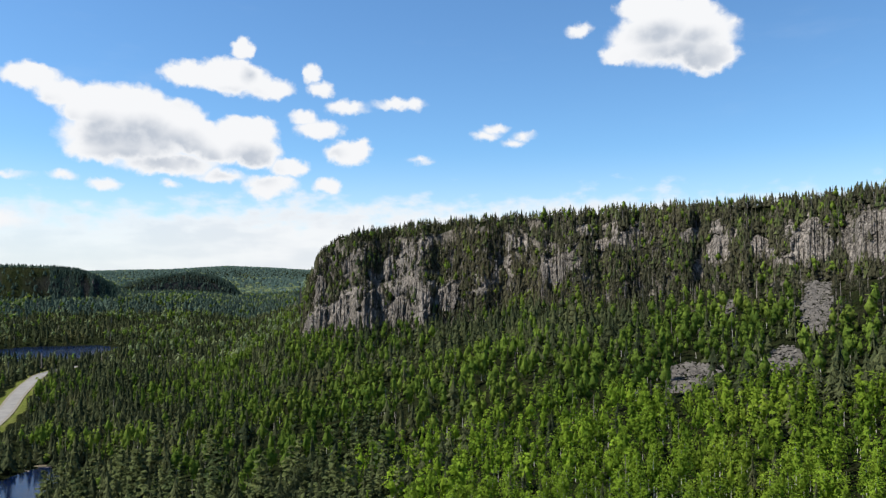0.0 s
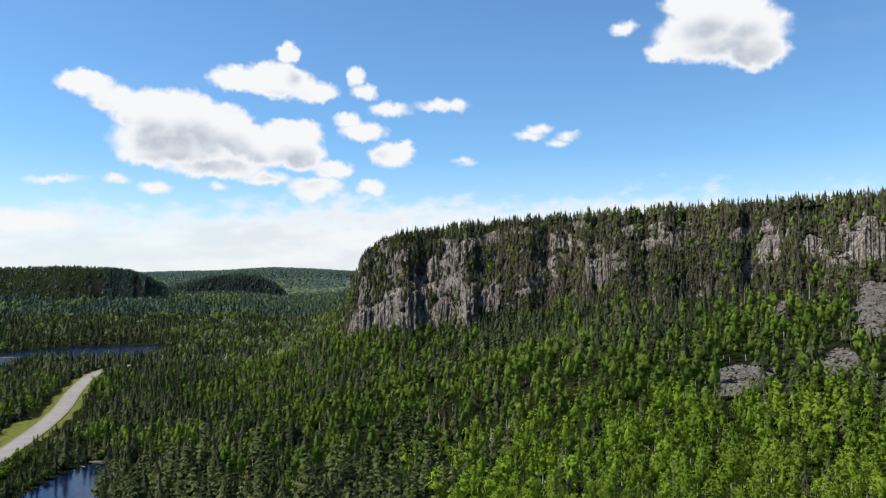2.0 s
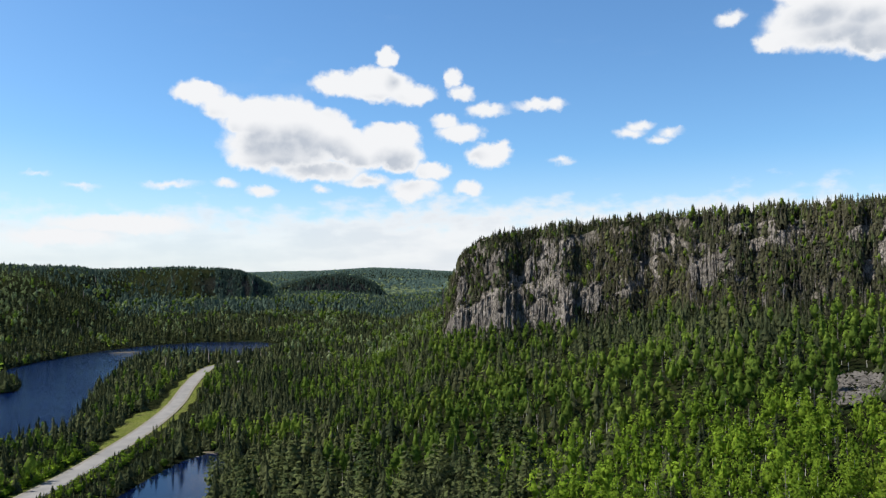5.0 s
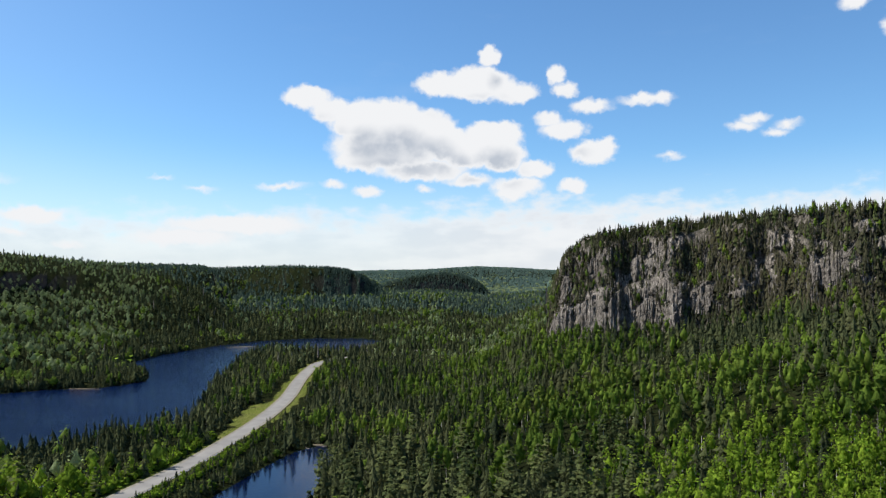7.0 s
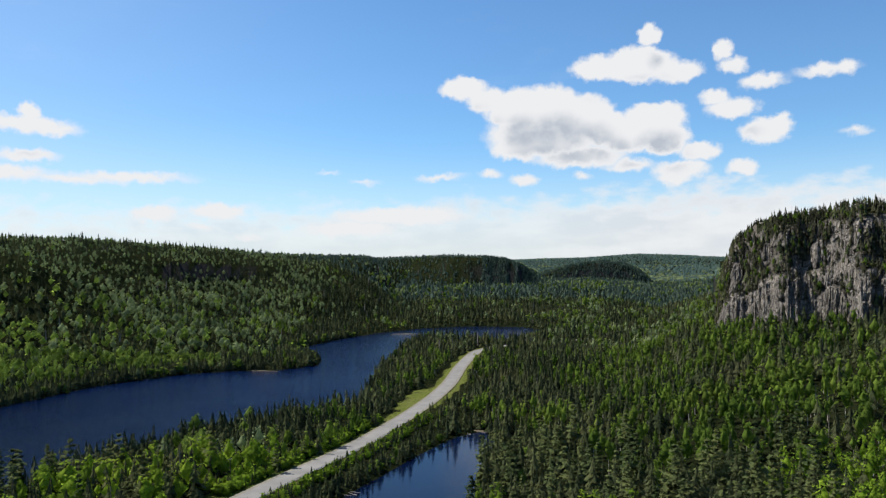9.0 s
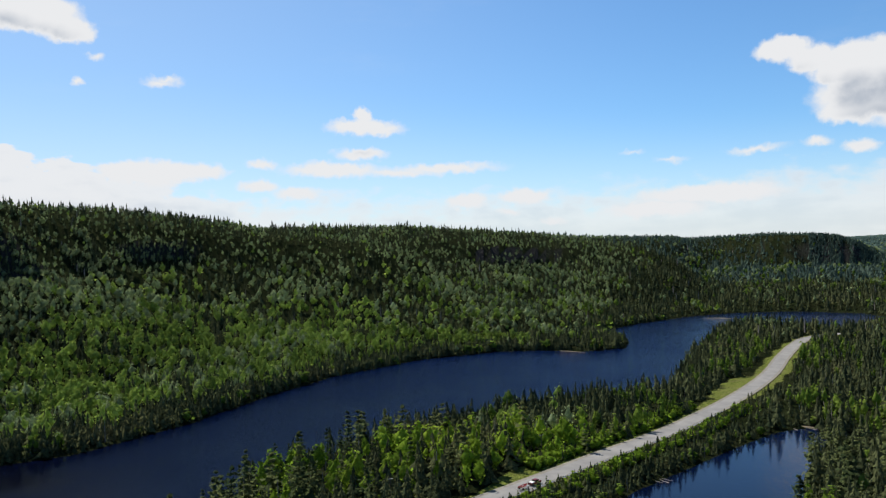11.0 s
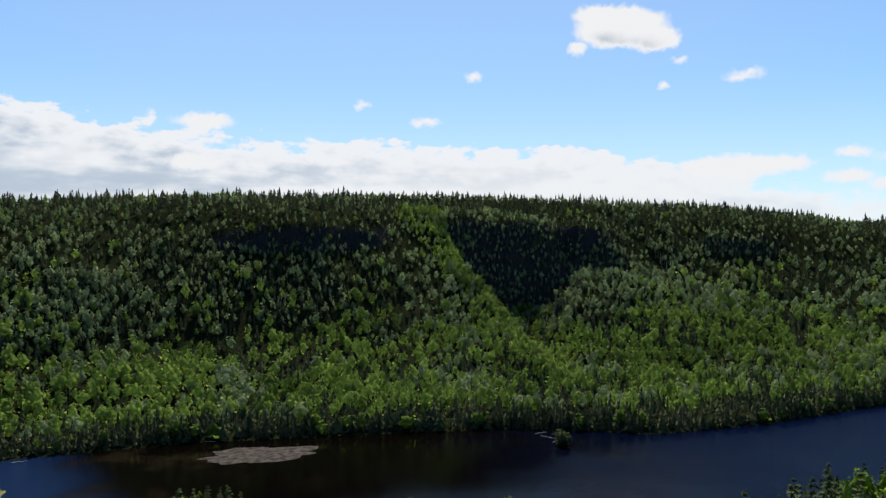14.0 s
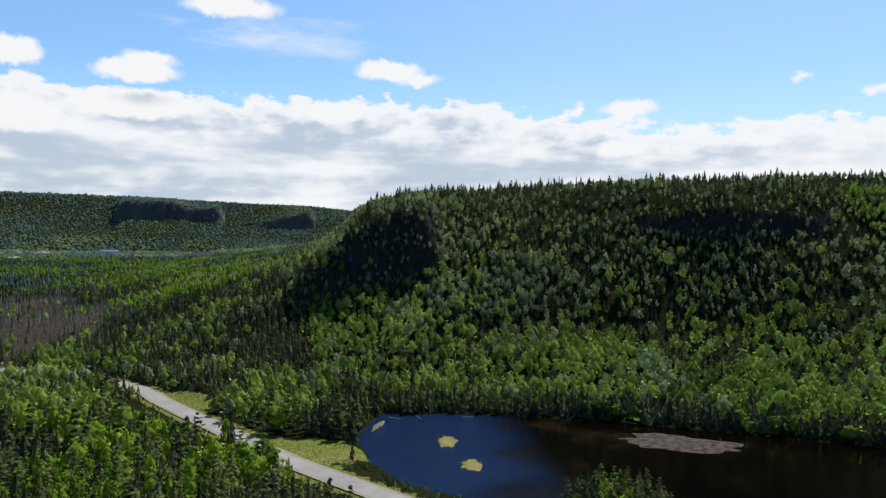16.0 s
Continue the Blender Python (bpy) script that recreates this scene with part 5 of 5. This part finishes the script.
def box(bm, x0, x1, y0, y1, z0, z1, bevel=0.0):
    r = bmesh.ops.create_cube(bm, size=1.0)
    m = Matrix.LocRotScale(((x0 + x1) / 2, (y0 + y1) / 2, (z0 + z1) / 2), None, (x1 - x0, y1 - y0, z1 - z0))
    bmesh.ops.transform(bm, matrix=m, verts=r["verts"])
    if bevel:
        es = list({e for v in r["verts"] for e in v.link_edges})
        bmesh.ops.bevel(bm, geom=es, offset=bevel, segments=2, affect="EDGES")


def tube(bm, p, q, r0, r1, sides=7):
    p, q = Vector(p), Vector(q)
    m = Matrix.Translation((p + q) / 2) @ (q - p).to_track_quat("Z", "Y").to_matrix().to_4x4()
    bmesh.ops.create_cone(bm, cap_ends=True, segments=sides, radius1=r0, radius2=r1, depth=(q - p).length, matrix=m)


def ground_z(x, y):
    return float(height(np.array([x]), np.array([y]))[0])


def road_side(y, off):
    """The point beside the road at that y: place and heading."""
    line = ROAD_LINE[::-1]
    x = float(np.interp(y, line[:, 1], line[:, 0]))
    x2 = float(np.interp(y + 4, line[:, 1], line[:, 0]))
    d = Vector((x2 - x, 4, 0)).normalized()
    return Vector((x, y, 0)) + Vector((d.y, -d.x, 0)) * off, math.atan2(d.y, d.x)


def guard_rail():
    """Steel guard rail on posts on the slope side of the road."""
    root = tagged(new("guard_rail"), "grey galvanised steel guard rail along the road edge", "guard rail")
    ys = np.arange(96, 330, 4.0)
    pts = [road_side(float(y), 5.9)[0] for y in ys]
    prof = [(-0.03, 0.42), (0.05, 0.48), (-0.03, 0.56), (0.05, 0.64), (-0.03, 0.72), (-0.08, 0.72), (-0.08, 0.42)]
    v, f = [], []
    for i, q in enumerate(pts):
        d = (pts[min(i + 1, len(pts) - 1)] - pts[max(i - 1, 0)]).normalized()
        side = Vector((d.y, -d.x, 0))
        v += [tuple(q + side * a + Vector((0, 0, 2.98 + b))) for a, b in prof]
    n = len(prof)
    for i in range(len(pts) - 1):
        for j in range(n):
            a, b = i * n + j, i * n + (j + 1) % n
            f.append((a, b, b + n, a + n))
    rail = new("rail", grid_mesh("rail", v, f, MAT_STEEL, False))
    rail.parent = root
    bm = bmesh.new()
    box(bm, -0.08, 0.08, -0.1, 0.1, -0.6, 0.78, 0.01)
    me = bpy.data.meshes.new("post")
    bm.to_mesh(me)
    bm.free()
    me.materials.append(MAT_TRUNK)
    for i, q in enumerate(pts):
        ob = new("post", me)
        ob.location = (q.x + 0.16, q.y, 2.98)
        ob.parent = root


guard_rail()


def truck():
    """Dark red pickup with a pale cover on its bed."""
    red = simple("red_car_paint", (0.11, 0.016, 0.014, 1), (0.15, 0.022, 0.018, 1), 1.0, 0.3, 0.0)
    dark = simple("dark_glass", (0.012, 0.013, 0.015, 1), (0.02, 0.02, 0.022, 1), 1.0, 0.08, 0.0)
    pale = simple("pale_cover", (0.5, 0.49, 0.47, 1), (0.62, 0.61, 0.58, 1), 1.5, 0.6, 0.1)
    rubber = simple("tyre_rubber", (0.018, 0.018, 0.018, 1), (0.03, 0.03, 0.03, 1), 3.0, 0.9)
    lamp_glass = simple("lamp_glass", (0.55, 0.55, 0.52, 1), (0.7, 0.7, 0.68, 1), 2.0, 0.15, 0.0)
    root = tagged(new("pickup_truck"), "dark red pickup truck driving on the road", "truck")
    bm = bmesh.new()
    box(bm, -2.75, 2.75, -0.98, 0.98, 0.45, 1.12, 0.09)
    part("body", bm, red, root)
    bm = bmesh.new()
    box(bm, -0.7, 1.35, -0.9, 0.9, 1.1, 1.86, 0.16)
    for v in bm.verts:
        if v.co.z > 1.5:
            v.co.x = 0.3 + (v.co.x - 0.3) * 0.78
            v.co.y *= 0.86
    cab = part("cab", bm, red, root)
    for nm, (a, b, c, d) in (("windscreen", (1.02, 1.38, -0.72, 0.72)), ("rear_window", (-0.74, -0.5, -0.66, 0.66))):
        bm = bmesh.new()
        box(bm, a, b, c, d, 1.22, 1.7, 0.03)
        part(nm, bm, dark, cab)
    for sgn in (-1, 1):
        bm = bmesh.new()
        box(bm, -0.45, 1.0, sgn * 0.87 - 0.03, sgn * 0.87 + 0.03, 1.2, 1.66, 0.02)
        part("side_window", bm, dark, cab)
    bm = bmesh.new()
    box(bm, -2.6, -0.75, -0.88, 0.88, 1.1, 1.3, 0.06)
    part("bed_cover", bm, pale, root, "pale bed cover")
    for x in (-1.75, 1.8):
        for y in (-0.9, 0.9):
            bm = bmesh.new()
            tube(bm, (x, y - 0.13, 0.38), (x, y + 0.13, 0.38), 0.38, 0.38, 18)
            w = part("wheel", bm, rubber, root)
            bm = bmesh.new()
            sgn = 1 if y > 0 else -1
            tube(bm, (x, y + sgn * 0.11, 0.38), (x, y + sgn * 0.15, 0.38), 0.23, 0.2, 14)
            part("rim", bm, MAT_STEEL, w)
    for y in (-0.72, 0.72):
        bm = bmesh.new()
        box(bm, 2.7, 2.78, y - 0.18, y + 0.18, 0.78, 0.95, 0.02)
        part("headlight", bm, lamp_glass, root)
    p, a = road_side(178.0, 2.0)
    root.matrix_world = Matrix.LocRotScale((p.x, p.y, 3.05), Euler((0, 0, a)), None)


truck()


def trailer():
    """Flat two-wheeled trailer with a red canoe on it, towed by the pickup."""
    red = simple("faded_red_hull", (0.3, 0.06, 0.05, 1), (0.4, 0.1, 0.08, 1), 1.0, 0.45, 0.1)
    rubber = simple("trailer_rubber", (0.018, 0.018, 0.018, 1), (0.03, 0.03, 0.03, 1), 3.0, 0.9)
    root = tagged(new("boat_trailer"), "grey steel trailer carrying a faded red boat", "trailer")
    for y in (-0.7, 0.7):
        bm = bmesh.new()
        box(bm, -2.6, 2.2, y - 0.05, y + 0.05, 0.5, 0.6, 0.01)
        part("beam", bm, MAT_STEEL, root)
    bm = bmesh.new()
    box(bm, 2.1, 3.9, -0.05, 0.05, 0.48, 0.58, 0.01)
    part("drawbar", bm, MAT_STEEL, root)
    for x in (-2.3, -0.4, 1.9):
        bm = bmesh.new()
        box(bm, x - 0.05, x + 0.05, -0.7, 0.7, 0.52, 0.66, 0.01)
        part("crossbar", bm, MAT_STEEL, root)
    for y in (-0.85, 0.85):
        bm = bmesh.new()
        tube(bm, (-0.7, y - 0.1, 0.34), (-0.7, y + 0.1, 0.34), 0.34, 0.34, 16)
        part("wheel", bm, rubber, root)
    bm = bmesh.new()
    rows = []
    for i in range(9):
        t = i / 8 * 2 - 1
        w, lift = 0.72 * (1 - abs(t) ** 2.4) + 0.03, 0.28 * t * t
        rows.append([bm.verts.new((t * 2.6, w * c, 0.66 + lift + 0.55 * q)) for c, q in ((-1, 1), (-0.8, 0.35), (0, 0), (0.8, 0.35), (1, 1), (0.88, 0.96), (0.6, 0.4), (0, 0.12), (-0.6, 0.4), (-0.88, 0.96))])
    for a, b in zip(rows, rows[1:]):
        for j in range(10):
            bm.faces.new((a[j], a[(j + 1) % 10], b[(j + 1) % 10], b[j]))
    part("hull", bm, red, root, "faded red boat hull")
    for x in (-1.0, 0.6):
        bm = bmesh.new()
        box(bm, x - 0.12, x + 0.12, -0.6, 0.6, 1.0, 1.04, 0.01)
        part("bench", bm, MAT_BIRCH_BARK, root)
    p, a = road_side(171.2, 2.0)
    root.matrix_world = Matrix.LocRotScale((p.x, p.y, 3.05), Euler((0, 0, a)), None)


trailer()


def road_hedges():
    """Dense bushes and young firs crowding both road edges by the pond."""
    rng = np.random.default_rng(91)
    for side, y0, y1, o0, o1, n, lab in ((-1, 192, 332, 8.5, 17.0, 620, "dense green bushes along the road's lake side"), (1, 105, 345, 8.0, 15.0, 760, "bushes and young firs between road and pond")):
        ys, off = rng.uniform(y0, y1, n), rng.uniform(o0, o1, n)
        q = [road_side(float(b), side * float(o))[0] for b, o in zip(ys, off)]
        x, y = np.array([v.x for v in q]), np.array([v.y for v in q])
        k = shore(x, y) > 0.8
        x, y = x[k], y[k]
        z = height(x, y) - 0.2
        h = rng.uniform(2.2, 4.6, len(x)) * (1.0 if side < 0 else 0.85)
        v = rng.uniform(size=len(x)) < (0.25 if side < 0 else 0.5)
        forest("hedge_bushes", lab, x[~v], y[~v], z[~v], h[~v], 2.0, T_BUSH, MAT_BIRCH, rng, "bushes", kind="birch")
        forest("hedge_firs", lab, x[v], y[v], z[v], h[v] * 1.3, 1.3, T_SPRUCE[1], MAT_SPRUCE, rng)


road_hedges()


def utility_pole(x, y, turn):
    root = tagged(new("utility_pole"), "thin weathered pole with a pale crossarm", "utility pole", "roadside poles")
    bm = bmesh.new()
    tube(bm, (0, 0, -0.5), (0, 0, 9.0), 0.14, 0.1)
    part("pole", bm, MAT_TRUNK, root)
    bm = bmesh.new()
    box(bm, -0.9, 0.9, -0.06, 0.06, 8.5, 8.66, 0.01)
    arm = part("crossarm", bm, MAT_BIRCH_BARK, root)
    for q in (-0.75, 0.75):
        bm = bmesh.new()
        tube(bm, (q, 0, 8.66), (q, 0, 8.9), 0.07, 0.04)
        part("insulator", bm, MAT_SAND, arm)
    root.matrix_world = Matrix.LocRotScale((x, y, ground_z(x, y)), Euler((0, 0, turn)), None)


utility_pole(-221, 205, 1.2)
utility_pole(-212, 128, 1.2)


def mound(name, x, y, lx, ly, turn, top, mat, label, cat, seed):
    """A low bar of sand or mud with a ragged outline, rising out of the water."""
    n, m = 44, 9
    a = np.linspace(0, 2 * np.pi, n, endpoint=False)
    rad = 0.35 + 1.2 * fbm(np.cos(a) * 1.6 + 9, np.sin(a) * 1.6 + seed, 1.0, 4, seed)
    v = []
    for i in range(n):
        for j in range(m):
            q = j / (m - 1) * rad[i]
            px, py = np.cos(a[i]) * q * lx, np.sin(a[i]) * q * ly
            wx, wy = x + px * math.cos(turn) - py * math.sin(turn), y + px * math.sin(turn) + py * math.cos(turn)
            lump = float(fbm(np.array([wx]), np.array([wy]), 5.0, 3, seed)[0]) - 0.5
            e = j / (m - 1)
            v.append((wx, wy, top * (1 - e ** 2) + lump * top * 2.2 * (1 - e) - 0.5 * e ** 6))
    return tagged(new(name, grid_mesh(name, v, quads(n, m, True)[:, ::-1], mat)), label, cat)


mound("mud_bank", -311, -117, 30, 17, math.radians(112), 0.4, MAT_MUD, "grey-brown mud bank in the shallow lake", "mud bank", 4)
mound("sandbar", -540, 800, 24, 3.5, math.radians(28), 0.5, MAT_SAND, "pale sandbar in the northern lake", "sandbar", 6)
mound("sandbar", -467, 456, 27, 2.5, math.radians(14), 0.45, MAT_SAND, "narrow strip of pale sand before the wooded point", "sandbar", 8)
mound("sandbar", -184, 340, 8, 2.0, math.radians(20), 0.5, MAT_SAND, "small pale sandbar at the pond's end", "sandbar", 9)
mound("sandbar", -247, -236, 14, 2.2, math.radians(28), 0.6, MAT_SAND, "pale sand beach at the bay's end", "beach", 12)


def reed_islet(x, y, lx, ly, turn, seed):
    """A shallow hump overgrown with yellow reeds."""
    rng = np.random.default_rng(seed)
    root = tagged(new("reed_islet"), "low islet of dry yellow reeds in the bay", "islet", "reed islets")
    base = mound("hump", x, y, lx, ly, turn, 0.16, MAT_REED, "", "", seed)
    base.parent = root
    for key in ("category",):
        if key in base:
            del base[key]
    n = 380
    a, q = rng.uniform(0, 6.28, n), np.sqrt(rng.uniform(0, 1, n)) * 0.8
    px, py = np.cos(a) * q * lx, np.sin(a) * q * ly
    c = np.stack([x + px * math.cos(turn) - py * math.sin(turn), y + px * math.sin(turn) + py * math.cos(turn), np.full(n, 0.1)], 1)
    h = rng.uniform(0.1, 0.35, (n, 1))
    w = rng.normal(0, 0.12, (n, 3)) * np.array([1, 1, 0])
    tip = c + np.array([0, 0, 1]) * h + rng.normal(0, 0.15, (n, 3)) * np.array([1, 1, 0])
    v, f = tri_soup(np.stack([c - w, c + w, tip], 1))
    new("reeds", grid_mesh("reeds", v, f, MAT_REED, False)).parent = root


reed_islet(-247, -196, 13.0, 5.0, math.radians(40), 21)
reed_islet(-227, -168, 11.0, 6.0, math.radians(35), 22)


def log(x, y, z, length, turn, tilt, rng):
    """A bleached, slightly crooked drift log with stub branches."""
    bm = bmesh.new()
    pts = [Vector((t * length - length / 2, math.sin(t * 3 + rng.uniform(0, 3)) * length * 0.03, 0)) for t in (0, 0.35, 0.7, 1.0)]
    rad = [0.2, 0.17, 0.13, 0.07]
    for i in range(3):
        tube(bm, pts[i], pts[i + 1], rad[i], rad[i + 1], 6)
    for i in range(3):
        b = pts[1].lerp(pts[3], rng.uniform(0, 0.8))
        tube(bm, b, b + Vector((rng.uniform(-0.4, 0.6), rng.uniform(-0.8, 0.8), rng.uniform(0.1, 0.7))), 0.06, 0.02, 5)
    ob = part("drift_log", bm, MAT_DEAD)
    ob.matrix_world = Matrix.LocRotScale((x, y, z), Euler((0, tilt, turn)), None)
    tagged(ob, "bleached grey drift log lying at the water's edge", "log", "drift logs")


LOGS = [(-177, 223), (-178, 225), (-176, 226), (-178, 221), (-187, 333), (-181, 338), (-366, 3), (-357, 6), (-350, 10), (-262, -240), (-270, -231), (-512, 284), (-516, 300), (-520, 318), (-330, -150), (-356, -80), (-288, -214)]
_rng = random.Random(5)
for lx_, ly_ in LOGS:
    log(lx_ + _rng.uniform(-1, 1), ly_ + _rng.uniform(-1, 1), 0.12, _rng.uniform(5, 9), _rng.uniform(0, 3.1), _rng.uniform(-0.06, 0.06), _rng)


def shrub_islet():
    """A tiny bushy islet off the west shore."""
    root = tagged(new("shrub_islet"), "tiny islet overgrown with bushes and dead stems", "islet")
    base = mound("hump", -342, 13, 6.5, 4.0, 0.6, 0.7, MAT_GROUND, "", "", 31)
    if "category" in base:
        del base["category"]
    base.parent = root
    rng = np.random.default_rng(9)
    n = 26
    a, q = rng.uniform(0, 6.28, n), rng.uniform(0, 0.8, n)
    x, y = -342 + np.cos(a) * q * 5.5, 13 + np.sin(a) * q * 4.0
    ob = forest("bushes", "", x, y, np.full(n, -0.6), rng.uniform(4.0, 8.0, n), 1.6, T_BIRCH[0], MAT_PINE, rng, "", kind="birch")
    for key in ("category", "label", "kind"):
        if key in ob:
            del ob[key]
    ob.parent = root


shrub_islet()


def scree_field(a, rr, w, l, seed):
    """Loose grey rubble: a patch of small stones, and the larger boulders that lie on it."""
    rng = np.random.default_rng(seed)
    n = int(w * l * 12)
    t, q = rng.uniform(0, 6.28, n), np.sqrt(rng.uniform(0, 1, n)) * 1.4
    az, r = a + np.cos(t) * q * w / rr * 57.3, rr + np.sin(t) * q * l
    x, y = -np.sin(np.radians(az)) * r, np.cos(np.radians(az)) * r
    k = scree_edge(x, y, a, rr, w, l) < 1.06
    x, y = x[k], y[k]
    n = len(x)
    z = height(x, y)
    s_ = rng.uniform(0.25, 0.75, n) * (1 + 1.2 * (rng.uniform(size=n) > 0.96))
    balls = [ball(np.random.default_rng(i), False) for i in range(6)]
    V = np.concatenate([np.array([x[i], y[i], z[i] + 0.2]) + balls[i % 6] * s_[i] * np.array([1, 1, 0.7]) for i in range(n)])
    tagged(new("scree", grid_mesh("scree", V, np.arange(len(V)).reshape(-1, 3), MAT_SCREE, False)), "loose grey rubble on the wooded slope", "scree", kind="stuff")
    for i in range(14):
        j = rng.integers(0, n)
        v, f = tri_soup(ball(np.random.default_rng(seed * 7 + i), True).reshape(-1, 3, 3))
        ob = new("boulder", grid_mesh("boulder", v, f, MAT_SCREE, False))
        k = rng.uniform(0.8, 1.7)
        ob.matrix_world = Matrix.LocRotScale((x[j], y[j], z[j] + 0.4), Euler((0, 0, rng.uniform(0, 6))), (k, k * rng.uniform(0.7, 1), k * 0.75))
        tagged(ob, "large angular grey boulder on the scree", "boulder", "scree boulders")


for i, (a, rr, w, l) in enumerate(SCREE):
    scree_field(a, rr, w, l, 40 + i)


def footbridge():
    """A small pale timber bridge over the outlet behind the bay."""
    wood = simple("weathered_planks", (0.3, 0.28, 0.25, 1), (0.45, 0.43, 0.4, 1), 1.5)
    root = tagged(new("bridge"), "small pale timber bridge over the lake's outlet", "bridge")
    for i in range(22):
        bm = bmesh.new()
        box(bm, -6 + i * 0.55, -6 + i * 0.55 + 0.5, -1.6, 1.6, 1.5, 1.62, 0.01)
        part("plank", bm, wood, root)
    for y in (-1.55, 1.55):
        bm = bmesh.new()
        box(bm, -6, 6.1, y - 0.07, y + 0.07, 2.5, 2.64, 0.01)
        part("handrail", bm, wood, root)
        for x in (-5.8, -2.9, 0, 2.9, 5.8):
            bm = bmesh.new()
            box(bm, x - 0.08, x + 0.08, y - 0.08, y + 0.08, -0.6, 2.5, 0.01)
            part("post", bm, wood, root)
    root.matrix_world = Matrix.LocRotScale((-281, -266, 0.6), Euler((0, 0, math.radians(135))), None)


footbridge()


def warehouse():
    """A long pale building far down the south valley."""
    wall = simple("pale_cladding", (0.5, 0.52, 0.54, 1), (0.62, 0.64, 0.66, 1), 0.3, 0.7)
    roof = simple("light_roof", (0.6, 0.62, 0.65, 1), (0.75, 0.77, 0.8, 1), 0.3, 0.5)
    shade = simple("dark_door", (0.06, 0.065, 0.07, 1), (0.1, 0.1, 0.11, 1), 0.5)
    az, r = 153.2, 2650.0
    x, y = -math.sin(radians(az)) * r, math.cos(radians(az)) * r
    root = tagged(new("warehouse"), "long pale metal-clad warehouse in the far valley", "building")
    bm = bmesh.new()
    box(bm, -27, 27, -12, 12, -2, 11)
    part("wall", bm, wall, root)
    bm = bmesh.new()
    box(bm, -28, 28, -13, 13, 11, 12.4, 0.2)
    part("roof", bm, roof, root)
    for i in range(5):
        bm = bmesh.new()
        box(bm, -22 + i * 10, -17 + i * 10, 11.9, 12.2, 0, 6)
        part("door", bm, shade, root)
    root.matrix_world = Matrix.LocRotScale((x, y, max(ground_z(x, y), 85 + r * math.tan(radians(-0.98)) - 8)), Euler((0, 0, radians(az + 8))), None)


warehouse()


def gravel_lot(az, r, lx, ly, seed):
    """Pale bare gravel at the foot of the far hills."""
    x, y = -math.sin(radians(az)) * r, math.cos(radians(az)) * r
    ob = mound("gravel_lot", x, y, lx, ly, radians(az), 3.0, MAT_GRAVEL, "pale bare gravel lot in the far valley", "gravel lot", seed)
    ob.location.z = ground_z(x, y) + 6.0


gravel_lot(157.3, 2620, 38, 30, 51)
gravel_lot(159.0, 2250, 26, 30, 52)
